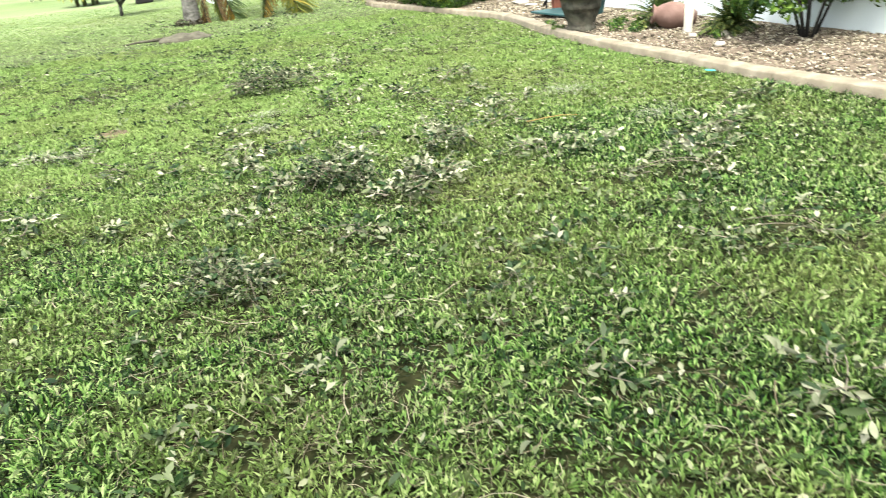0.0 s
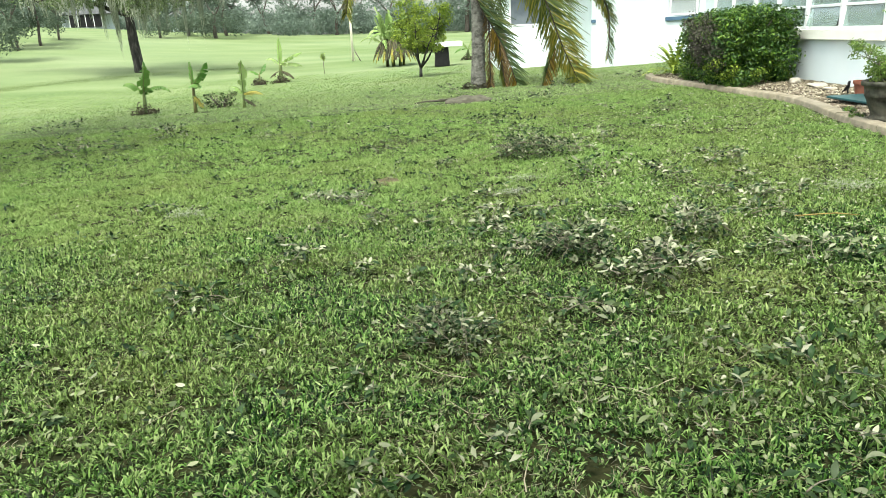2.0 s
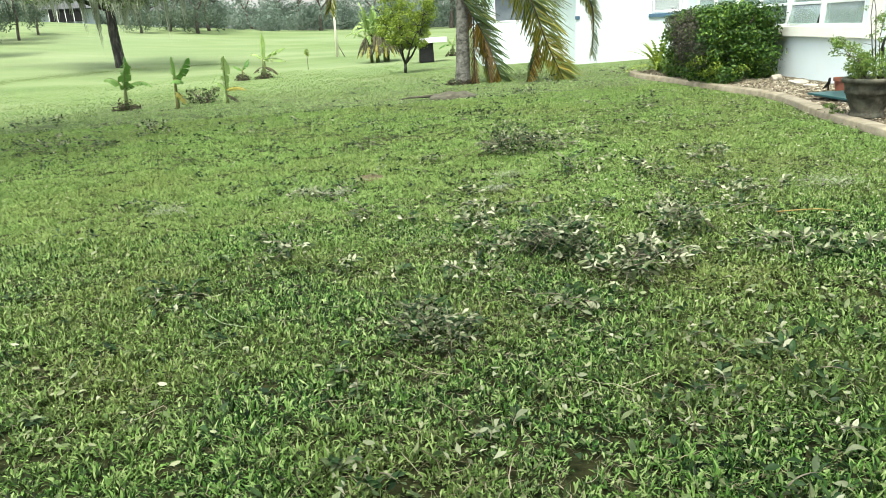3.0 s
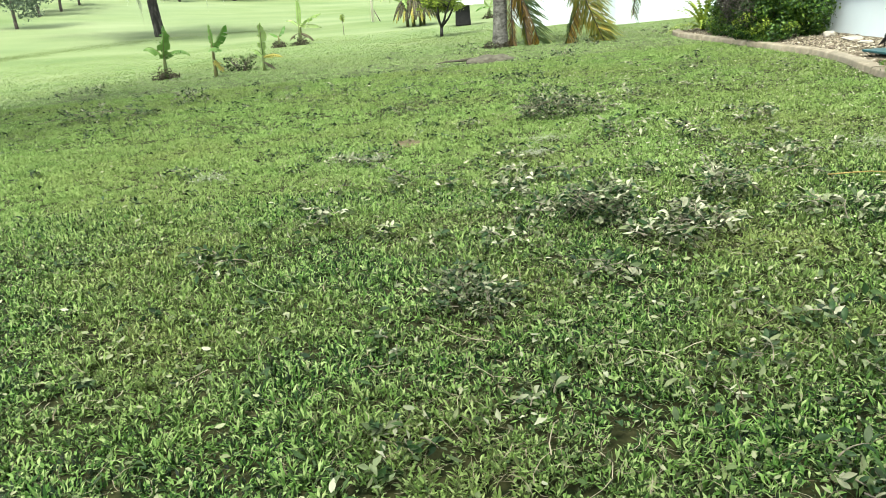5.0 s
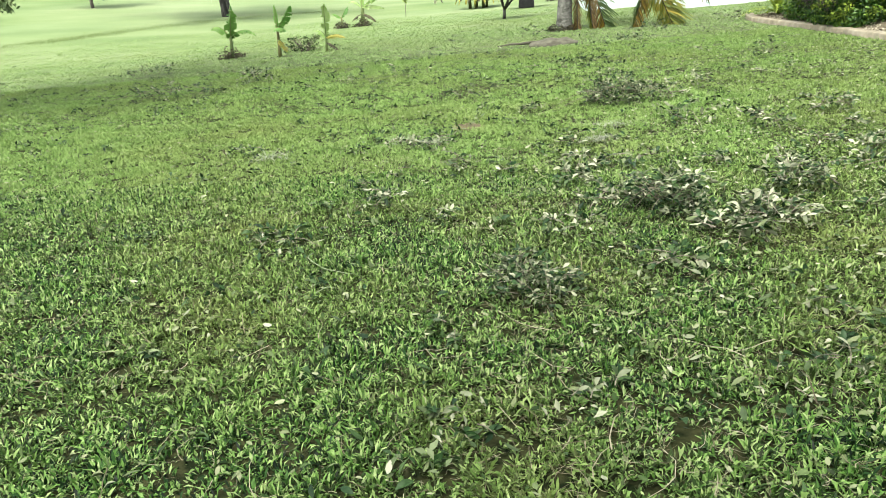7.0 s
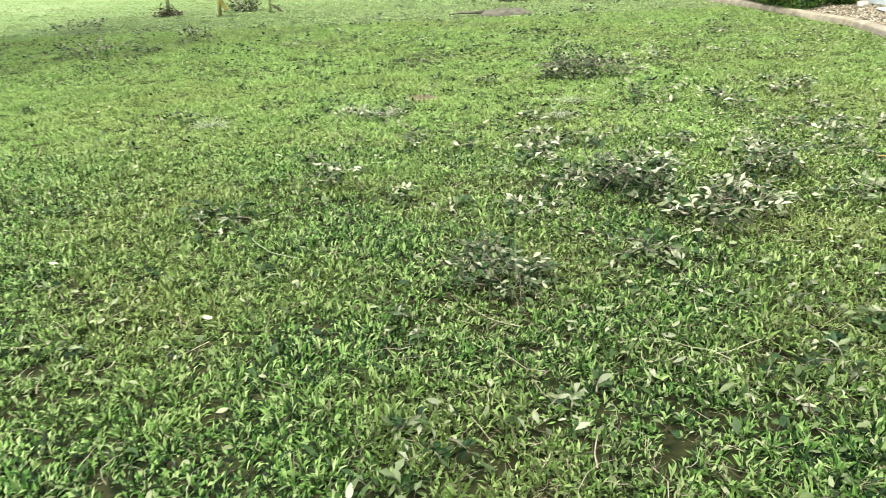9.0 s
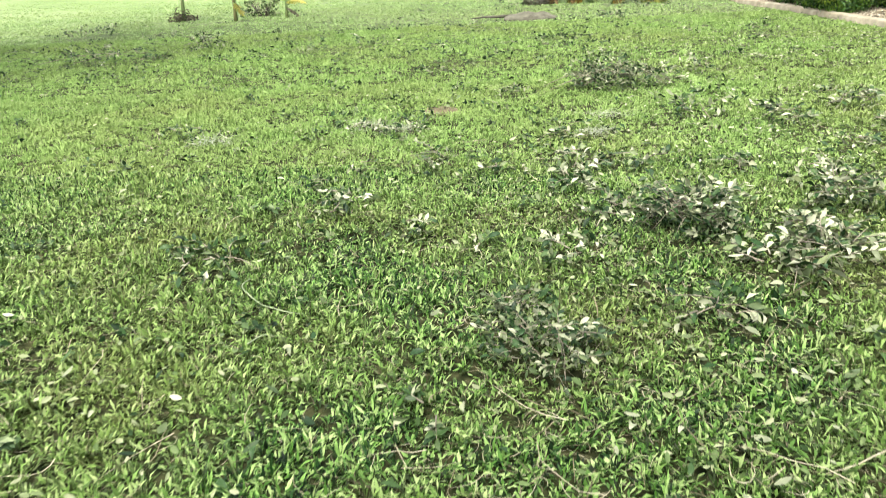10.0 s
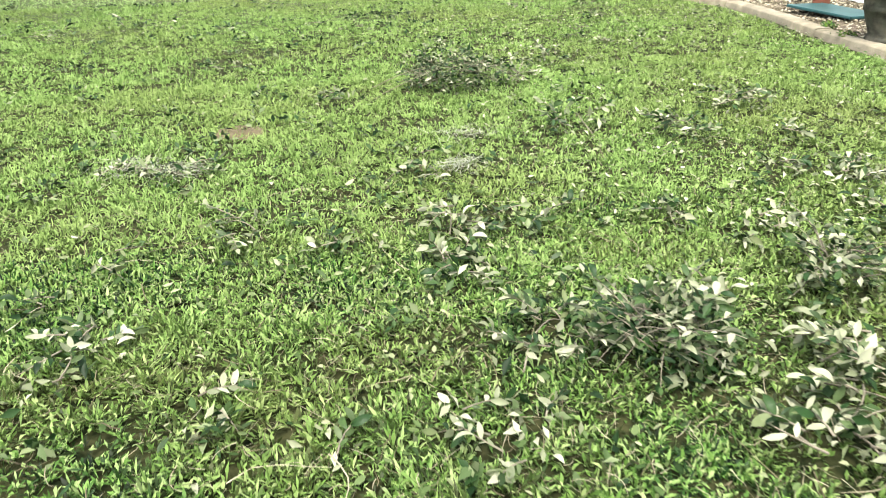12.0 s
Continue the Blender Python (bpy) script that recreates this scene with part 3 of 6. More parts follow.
def roof_slab(name, x0, x1, y0, y1, ridge_axis, rise, over=0.55):
    bm = bmesh.new()
    x0, x1, y0, y1 = x0 - over, x1 + over, y0 - over, y1 + over
    z = TOP
    if ridge_axis == "y":
        xm = (x0 + x1) / 2
        lo = [(x0, y0, z), (x1, y0, z), (x1, y1, z), (x0, y1, z)]
        ridge = [(xm, y0 + (xm - x0), z + rise), (xm, y1 - (xm - x0), z + rise)]
    else:
        ym = (y0 + y1) / 2
        lo = [(x0, y0, z), (x1, y0, z), (x1, y1, z), (x0, y1, z)]
        ridge = [(x0 + (ym - y0), ym, z + rise), (x1 - (ym - y0), ym, z + rise)]
    V = [bm.verts.new(p) for p in lo] + [bm.verts.new((a, b, c + 0.16)) for a, b, c in lo] + [bm.verts.new((a, b, c + 0.16)) for a, b, c in ridge]
    bm.faces.new((V[3], V[2], V[1], V[0]))
    for k in range(4):
        bm.faces.new((V[k], V[(k + 1) % 4], V[4 + (k + 1) % 4], V[4 + k]))
    if ridge_axis == "y":
        for f in ((4, 5, 8), (6, 7, 9), (5, 6, 9, 8), (7, 4, 8, 9)):
            bm.faces.new([V[k] for k in f])
    else:
        for f in ((7, 4, 8), (5, 6, 9), (4, 5, 9, 8), (6, 7, 9, 8)):
            bm.faces.new([V[k] for k in f])
    return part(name, bm, M["roof"], house, "grey shingle hip roof")


def fascia(x0, x1, y0, y1):
    part("fascia", bm_box(x0, x1, y0, y1, TOP - 0.06, TOP + 0.165, 0.004), M["white"], house, "white eave board")


roof_slab("roof", WALL_X, 12.0, -4, 18.4, "y", 0.9, 0.2)
roof_slab("roof", 4.22, 12.0, 22.0, 32.9, "y", 1.0, 0.45)
roof_slab("roof", 1.55, 12.0, 25.0, 33.0, "x", 1.1, 0.4)
fascia(WALL_X - 0.23, WALL_X - 0.2, -4.2, 18.6)
fascia(3.75, 12.4, 21.52, 21.55)
fascia(1.1, 3.75, 24.57, 24.6)
fascia(3.72, 3.75, 21.55, 24.57)

# ---- queen palm with torn hanging fronds ----
def frond(name, pts, length, leaf_len, material, parent, seed, hang=0.6, n=46, gap=1.0, other=None, broad=1.0, bare=0.0):
    """One frond: a stalk along points with two rows of long narrow leaflets."""
    r = np.random.default_rng(seed)
    line = smooth_curve([Vector(p) for p in pts], 10)
    m = len(line)
    bm = bmesh.new()
    tube(bm, line, [0.036 * (1 - 0.75 * i / (m - 1)) for i in range(m)], 6)
    f = part(name, bm, M["rachis"], parent, smooth=True)
    n = int(n * 3.2)
    sides = {1: ([], []), -1: ([], [])}
    for k in range(n * 2):
        s = (k // 2 + r.uniform(0, 0.8)) / n
        if s < 0.06 * gap:
            continue
        i = min(m - 2, int(s * (m - 1)))
        p = line[i].lerp(line[i + 1], s * (m - 1) - i)
        d = (line[i + 1] - line[i]).normalized()
        side = d.cross(Vector((0, 1, 0.35))) if hang < 0.5 else d.cross(Vector((0.05, 0.9, 0.5)))
        side.normalize()
        sgn = 1 if k % 2 else -1
        L = leaf_len * (0.55 + 0.45 * math.sin(math.pi * min(1, s * 1.05 + 0.12))) * r.uniform(0.75, 1.1)
        limp = 1.0 if other and sgn < 0 else 0.0  # the withered side hangs down
        if limp and s < bare:
            continue
        L *= 1 - 0.3 * limp
        way = (side * sgn * r.uniform(0.6, 1.0) * (1 - 0.25 * limp) + d * r.uniform(0.3, 0.75) + Vector((r.normal() * 0.12, r.normal() * 0.2, -(hang + 0.3 * limp) * r.uniform(0.4, 1.2)))).normalized()
        wide = d.cross(way)
        if wide.length < 0.1:
            wide = Vector((1, 0, 0))
        wide = (wide.normalized() * 0.4 + d * 0.9).normalized()
        w = broad * r.uniform(0.013, 0.022)
        V, F = sides[sgn]
        a = p
        b = p + way * L * 0.5
        c = p + way * L * 0.85 + Vector((0, 0, -hang * L * 0.22))
        o = len(V)
        V += [a - wide * w * 0.6, a + wide * w * 0.6, b + wide * w, b - wide * w, c + wide * w * 0.35, c - wide * w * 0.35]
        F += [(o, o + 1, o + 2), (o, o + 2, o + 3), (o + 3, o + 2, o + 4), (o + 3, o + 4, o + 5)]
    for sgn, mat in ((1, material), (-1, other or material)):
        tagged(part("frond_blade", mesh_np("frond_blade", *sides[sgn], mat), mat, f), kind="stuff")
    return f


def palm(x, y):
    z = ground_z(x, y)
    root = thing("palm_tree", "tall grey palm with broken yellowing fronds hanging to the lawn", "palm tree", pose(x, y, z))
    bm = bmesh.new()
    pts, rad = [], []
    for i in range(121):
        h = i / 120 * 6.2
        pts.append((0.06 * h / 2.6 + 0.02 * math.sin(h), 0, h - 0.1))
        ring = 0.007 if i % 2 == 0 else 0.0
        rad.append(0.165 + 0.06 * math.exp(-h * 3.0) + ring - 0.004 * h)
    tube(bm, pts, rad, 16)
    part("trunk", bm, M["palm_trunk"], root, "grey ringed trunk", smooth=True)
    tx = 0.14
    skirt = [(0.26 * math.cos(a), 0.26 * math.sin(a), 0.03, 0.16, 0.16, 0.07) for a in (0.2, 1.4, 2.6, 3.6, 4.6, 5.6)]
    part("dead_leaves", clumps("dead_leaves", skirt, 500, 0.13, M["banana_dry"], 0.22, 0.2), M["banana_dry"], root, "dark dead leaves round the foot")
    # hanging fronds: start near the crown, bow out and fall to the lawn
    frond("frond", [(tx, 0, 5.6), (-0.6, -0.2, 4.4), (-0.42, -0.33, 3.3), (-0.13, -0.35, 2.47), (0.17, -0.35, 1.8), (0.56, -0.36, 1.12), (0.94, -0.37, 0.1)], 5, 1.15, M["frond_green"], root, 11, 0.45, 84, 8.6, M["frond_amber"], 1.35, 0.76)
    frond("frond", [(tx, 0.1, 5.7), (0.5, -0.6, 5.2), (0.95, -1.0, 3.8), (1.31, -1.15, 2.57), (1.67, -1.15, 1.69), (1.95, -1.15, 0.92), (2.34, -1.15, 0.08)], 5, 1.36, M["frond_mix"], root, 12, 0.45, 112, 2, M["frond_mix"], 1.3)
    frond("frond", [(tx, 0, 5.5), (0.5, 0.0, 4.6), (0.62, 0.0, 3.2), (0.63, 0.0, 2.4), (0.6, 0.0, 1.66), (0.53, 0.0, 0.71)], 4, 0.45, M["frond_green"], root, 13, 0.9, 60)
    frond("frond", [(tx, 0, 5.4), (0.32, -0.25, 4.2), (0.33, -0.3, 2.6), (0.31, -0.3, 1.4), (0.3, -0.3, 0.5), (0.31, -0.32, 0.08)], 4, 0.4, M["frond_dry"], root, 23, 0.95, 50)
    frond("frond", [(tx, 0, 5.8), (0.9, -0.8, 5.3), (1.8, -1.4, 3.9), (2.43, -1.6, 2.41), (2.8, -1.6, 1.85), (2.93, -1.6, 1.4), (2.9, -1.6, 0.6)], 5, 0.5, M["frond_green"], root, 14, 0.95, 80, 1.0, M["frond_mix"])
    frond("frond", [(0.5, -0.32, 1.5), (0.56, -0.34, 0.8), (0.66, -0.36, 0.06)], 1, 0.5, M["frond_dry"], root, 31, 0.9, 34, 1, M["frond_mix"])
    frond("frond", [(1.75, -1.1, 0.95), (1.62, -1.05, 0.5), (1.5, -1.0, 0.05)], 1, 0.45, M["frond_amber"], root, 32, 0.9, 30, 1, M["frond_green"])
    frond("frond", [(tx, 0, 5.8), (1.2, -0.7, 5.5), (2.4, -1.3, 4.4), (3.1, -1.6, 3.1), (3.45, -1.6, 2.35)], 5, 0.7, M["frond_green"], root, 15, 0.95, 60)
    frond("frond", [(tx, 0, 5.8), (-1.0, -0.6, 5.4), (-2.0, -1.1, 4.4), (-2.6, -1.25, 3.3), (-2.85, -1.3, 2.4), (-2.95, -1.3, 1.9)], 5, 0.5, M["frond_mix"], root, 16, 1.0, 66)
    frond("frond", [(tx, 0, 5.9), (-0.9, 0.6, 6.6), (-2.2, 1.4, 6.4), (-3.2, 2.1, 5.3)], 4, 0.6, M["frond_green"], root, 17, 0.6, 50)
    frond("frond", [(tx, 0, 5.9), (0.9, 0.9, 6.7), (2.0, 1.8, 6.5), (3.0, 2.6, 5.2)], 4, 0.6, M["frond_green"], root, 18, 0.6, 50)
    frond("frond", [(tx, 0, 5.9), (0.1, 1.0, 6.8), (0.0, 2.2, 6.4), (-0.2, 3.0, 5.2)], 4, 0.6, M["frond_green"], root, 19, 0.6, 50)
    frond("frond", [(tx, 0, 5.9), (0.3, -0.8, 6.8), (0.5, -2.0, 6.6), (0.6, -3.1, 5.5)], 4, 0.6, M["frond_green"], root, 20, 0.6, 50)


palm(0.64, 17.9)

# ---- young banana plants ----
def banana_leaf(name, base, way, length, width, material, parent, seed, droop=0.8, torn=0.5):
    """A paddle leaf with a midrib; its blade is split into ragged strips."""
    r = np.random.default_rng(seed)
    n = 20
    V, F = [], []
    p = Vector(base)
    d = Vector(way).normalized()
    side0 = d.cross(Vector((0, 0, 1)))
    if side0.length < 0.05:
        side0 = Vector((1, 0.3, 0))
    side0.normalize()
    mid = []
    for i in range(n + 1):
        mid.append((p.copy(), d.copy()))
        p += d * length / n
        d = (d + Vector((0, 0, -droop / n * (0.4 + 1.6 * i / n)))).normalized()
    wide = [1.45 * width * math.sin(math.pi * min(1, 0.1 + 0.88 * i / n)) ** 0.6 for i in range(n + 1)]
    for sgn in (-1, 1):
        fold, lag, trim = r.uniform(0.1, 0.5), 0.0, 1.0
        for i in range(n):
            a, da = mid[i]
            b, db = mid[i + 1]
            if r.random() < torn * 0.85:  # a tear: the next strip hangs by itself
                fold = r.uniform(0.05, 0.25 + 1.1 * torn)
                lag = r.uniform(-0.02, 0.05) * length
                trim = r.uniform(1 - 0.45 * torn, 1.0)
            o = len(V)
            for (q, dq), w in (((a, da), wide[i]), ((b, db), wide[i + 1])):
                w = w * trim
                up = side0.cross(dq).normalized()
                half = side0 * sgn * w * 0.5 * math.cos(fold * 0.6) - up * w * 0.5 * math.sin(fold * 0.6)
                far = half + side0 * sgn * w * 0.5 * math.cos(fold * 1.5) - up * w * 0.5 * math.sin(fold * 1.5) + Vector((0, 0, -0.1 * w * torn))
                V += [q, q + half + dq * lag * 0.4, q + far + dq * (lag + 0.02 * length)]
            F += [(o, o + 3, o + 4, o + 1), (o + 1, o + 4, o + 5, o + 2)]
    leaf = part(name, mesh_np(name, V, F, material), material, parent)
    bm = bmesh.new()
    tube(bm, [m[0] for m in mid], [0.012 * (1 - 0.7 * i / n) for i in range(n + 1)], 5)
    part("midrib", bm, M["banana_stem"], leaf, smooth=True)
    return leaf


def banana(x, y, stem_h, leaves, label, seed, litter=True, r0=0.05):
    z = ground_z(x, y)
    root = thing("banana_plant", label, "banana plant", pose(x, y, z), group="young banana plants on the lawn")
    bm = bmesh.new()
    tube(bm, [(0, 0, -0.05), (0.01, 0, stem_h * 0.3), (0.02, 0, stem_h * 0.7), (0.03, 0.0, stem_h)], [r0 * 1.25, r0, r0 * 0.85, r0 * 0.6], 10)
    part("pseudostem", bm, M["banana_stem"], root, smooth=True)
    for k, (az, el, L, W, mat, droop, torn) in enumerate(leaves):
        a, e = radians(az), radians(el)
        banana_leaf("leaf", (0.02, 0, stem_h * (0.93 if el > 0 else 0.6)), (math.cos(a) * math.cos(e), math.sin(a) * math.cos(e), math.sin(e)), L, W, M[mat], root, seed + k, droop, torn)
    if litter:
        lobes = [(0, 0, 0.1, 0.22, 0.2, 0.2), (0.1, 0.05, 0.05, 0.27, 0.22, 0.1), (-0.15, -0.05, 0.04, 0.22, 0.2, 0.08)]
        part("dead_leaves", clumps("dead_leaves", lobes, 240, 0.12, M["banana_dry"], 0.3, 0.2), M["banana_dry"], root)
    return root


G, Y, D = "banana_leaf", "banana_yellow", "banana_dry"
banana(-7.85, 17.8, 0.55, [(185, 62, 0.62, 0.13, G, 2.0, 0.35), (-35, 74, 0.72, 0.14, G, 0.6, 0.6), (0, 38, 0.75, 0.1, G, 1.5, 0.9), (80, 80, 0.8, 0.09, G, 0.9, 0.7)], "small banana plant with torn green leaves, dead leaves at its foot", 100)
banana(-6.3, 17.1, 0.7, [(100, 87, 0.55, 0.045, G, 0.1, 0.5), (-20, 42, 0.7, 0.12, G, -0.3, 0.5), (-50, 25, 0.4, 0.14, G, 1.5, 0.4), (-30, -30, 0.4, 0.09, "banana_yellow", 1.0, 0.8), (-10, -45, 0.45, 0.08, "banana_pale", 0.6, 0.8)], "small banana plant with one folded leaf beside two others", 120, False, 0.042)
banana(-5.25, 17.6, 0.36, [(-60, 80, 0.8, 0.1, "banana_pale", 0.3, 0.7), (170, 60, 0.35, 0.1, "banana_pale", 1.6, 0.5), (-10, 20, 0.55, 0.09, Y, 1.0, 0.8), (0, -20, 0.4, 0.09, D, 0.9, 0.6)], "small banana plant with yellowed drooping leaf", 140, False, 0.035)
banana(-6.7, 27.4, 0.75, [(170, 50, 0.6, 0.12, "banana_pale", 1.4, 0.5), (80, 85, 0.95, 0.09, "banana_pale", 0.2, 0.5), (-10, 34, 1.0, 0.13, "banana_pale", 0.5, 0.9), (0, 8, 0.85, 0.14, "banana_pale", 0.6, 0.6), (-5, -10, 0.6, 0.12, D, 1.0, 0.7), (200, -10, 0.5, 0.1, D, 0.9, 0.5)], "banana plant farther off with ragged leaves", 160, True, 0.08)
banana(-7.5, 27.2, 0.4, [(40, 60, 0.5, 0.12, G, 0.6, 0.4), (170, 40, 0.4, 0.1, G, 0.8, 0.4)], "small banana sucker beside a larger plant", 180, True, 0.04)

# the tall clump beside the bright shrub
root = thing("banana_clump", "tall clump of banana stems with arching and browned leaves", "banana plant", pose(-2.75, 33.0, ground_z(-2.75, 33)) @ Matrix.Scale(0.86, 4))
for k in range(7):
    a = k * 0.9
    bx, by = 0.45 * math.cos(a), 0.4 * math.sin(a)
    bm = bmesh.new()
    h = 1.1 + 0.18 * (k % 4)
    tube(bm, [(bx, by, -0.05), (bx * 1.1, by, h * 0.5), (bx * 1.3, by, h)], [0.075, 0.06, 0.04], 9)
    part("pseudostem", bm, M["banana_stem"], root, smooth=True)
    for j in range(6):
        az = a + j * 1.9
        el = radians(80 - 11 * j)
        banana_leaf("leaf", (bx * 1.3, by, h), (math.cos(az) * math.cos(el), math.sin(az) * math.cos(el), math.sin(el)), 1.45, 0.125, M["banana_pale"] if j < 5 else M[G], root, 300 + k * 7 + j, 0.9 + 0.3 * j, 0.7)
for k in range(20):
    a = -2.9 + k * 0.145
    banana_leaf("dead_leaf", (0.42 * math.cos(a), 0.42 * math.sin(a), 1.3 + 0.1 * (k % 3)), (0.5 * math.cos(a), 0.5 * math.sin(a), -0.3), 1.35, 0.11, M[D] if k % 3 else M["banana_yellow"], root, 700 + k, 1.6, 0.7)


# ---- trees ----
def branching(base, height, spread, levels, r0, seed, bm, tips, lean=(0, 0)):
    rr = random.Random(seed)

    def grow(p, d, length, rad, lev):
        pts, rads = [p.copy()], [rad]
        for i in range(4):
            d = (d + Vector((rr.uniform(-0.2, 0.2), rr.uniform(-0.2, 0.2), rr.uniform(-0.05, 0.12)))).normalized()
            p = p + d * length / 4
            pts.append(p.copy())
            rads.append(rad * (1 - 0.4 * (i + 1) / 4))
        tube(bm, pts, rads, 9 if lev == 0 else 6)
        if lev >= levels:
            tips.append(p.copy())
            return
        for k in range(rr.choice((2, 3, 3))):
            a = rr.uniform(0, 6.28)
            nd = (d * 0.75 + Vector((math.cos(a), math.sin(a), rr.uniform(0.0, 0.5))) * spread).normalized()
            grow(p, nd, length * rr.uniform(0.6, 0.8), rads[-1] * 0.72, lev + 1)
        tips.append(p.copy())

    grow(Vector(base), Vector((lean[0], lean[1], 1)).normalized(), height, r0, 0)
    return bm


def shrub_tree(x, y, seed):
    """Several stems fork near the ground and carry an open, uneven crown."""
    root = thing("shrub_tree", "small multi-stemmed tree with bright lime green leaves", "tree", pose(x, y, ground_z(x, y)) @ Matrix.Diagonal((0.97, 0.97, 0.87, 1)))
    r = random.Random(seed)
    bm = bmesh.new()
    tube(bm, [(0, 0, -0.05), (0.01, 0, 0.2), (0.02, 0.0, 0.4)], [0.065, 0.055, 0.05], 9)
    part("trunk", bm, M["oak_bark"], root, smooth=True)
    lobes = []
    for k in range(6):
        a = k * 1.05 + r.uniform(-0.3, 0.3)
        e = r.uniform(0.35, 0.75)
        bm = bmesh.new()
        p, d = Vector((0.02, 0, 0.34)), Vector((math.cos(a) * e + 0.09, math.sin(a) * e, 1.0)).normalized()
        pts, rad = [p.copy()], [0.042]
        L = r.uniform(1.9, 2.5)
        for i in range(6):
            d = (d + Vector((r.uniform(-0.18, 0.18), r.uniform(-0.18, 0.18), r.uniform(-0.05, 0.12)))).normalized()
            p = p + d * L / 6
            pts.append(p.copy())
            rad.append(0.042 * (1 - 0.14 * (i + 1)))
            if i < 1:
                continue
            for j in range(4):
                b = r.uniform(0, 6.28)
                w = Vector((math.cos(b), math.sin(b), r.uniform(-0.1, 0.8))).normalized()
                q = p + w * r.uniform(0.3, 0.7) * (1 - 0.09 * i)
                tube(bm, [p, p.lerp(q, 0.5) + Vector((0, 0, 0.04)), q], [0.014, 0.009, 0.004], 5)
                c = r.uniform(0.14, 0.25)
                lobes.append((q.x, q.y, q.z, c, c, c * 0.8))
        lobes.append((p.x, p.y, p.z, 0.13, 0.13, 0.22))
        tube(bm, pts, rad, 7)
        part("stem", bm, M["oak_bark"], root, smooth=True)
    for k in range(16):
        a, z = k * 2.4, 1.1 + 0.105 * k
        q = 0.42 * math.sin(min(1.0, (z - 0.9) / 1.1) * math.pi / 2) * (1 if z < 2.2 else 0.55)
        lobes.append((0.1 + q * math.cos(a), q * math.sin(a), z, 0.24, 0.24, 0.2))
    lobes = [p for p in lobes if math.hypot(p[0] - 0.1, p[1]) < 1.02]
    part("crown", clumps("crown", lobes, 9800, 0.085, M["lime"], 0.5, 0.1), M["lime"], root)


shrub_tree(-1.15, 24.6, 5)
# thin sapling and a small banana by the far table
sap = thing("sapling", "thin young sapling standing in the lawn", "sapling", pose(-5.71, 31.1, ground_z(-5.71, 31.1)))
bm = bmesh.new()
tube(bm, [(0, 0, -0.05), (0.01, 0, 0.4), (-0.01, 0, 0.72)], [0.016, 0.013, 0.008], 6)
part("stem", bm, M["grey_bark"], sap, smooth=True)
part("foliage", clumps("foliage", [(0, 0, 0.72, 0.11, 0.11, 0.13), (0.06, 0, 0.6, 0.07, 0.07, 0.06)], 90, 0.09, M["lime"], 0.4, 0.1), M["lime"], sap)
banana(0.6, 33.5, 0.5, [(170, 60, 0.9, 0.11, "banana_pale", 1.8, 0.5), (10, 70, 1.0, 0.11, "banana_pale", 1.4, 0.5), (190, 20, 0.7, 0.1, "banana_leaf", 1.4, 0.5), (-20, 20, 0.7, 0.1, "banana_leaf", 1.2, 0.5)], "small pale banana plant beside the garden table", 220, True, 0.06)


def moss_strands(name, spots, parent, seed):
    """Beards of hanging moss: bundles of thin wavering strips."""
    r = np.random.default_rng(seed)
    V, F = [], []
    for (x, y, z, L, n) in spots:
        for k in range(int(n * 2.8)):
            ox, oy = r.normal() * 0.16, r.normal() * 0.16
            px, py = x + ox, y + oy
            l = L * r.uniform(0.25, 1.0) * math.exp(-(ox * ox + oy * oy) * 14)
            w = r.uniform(0.012, 0.03)
            a = r.uniform(0, 3.14)
            ux, uy = math.cos(a) * w, math.sin(a) * w
            steps = 4
            o = len(V)
            for s in range(steps + 1):
                t = s / steps
                ww = (1 - 0.8 * t)
                jx, jy = r.normal() * 0.025 - ox * 0.4 * t, r.normal() * 0.025 - oy * 0.4 * t
                V += [(px - ux * ww + jx, py - uy * ww + jy, z - l * t), (px + ux * ww + jx, py + uy * ww + jy, z - l * t)]
            for s in range(steps):
                b = o + s * 2
                F.append((b, b + 1, b + 3, b + 2))
    return part(name, mesh_np(name, V, F, M["moss"]), M["moss"], parent)


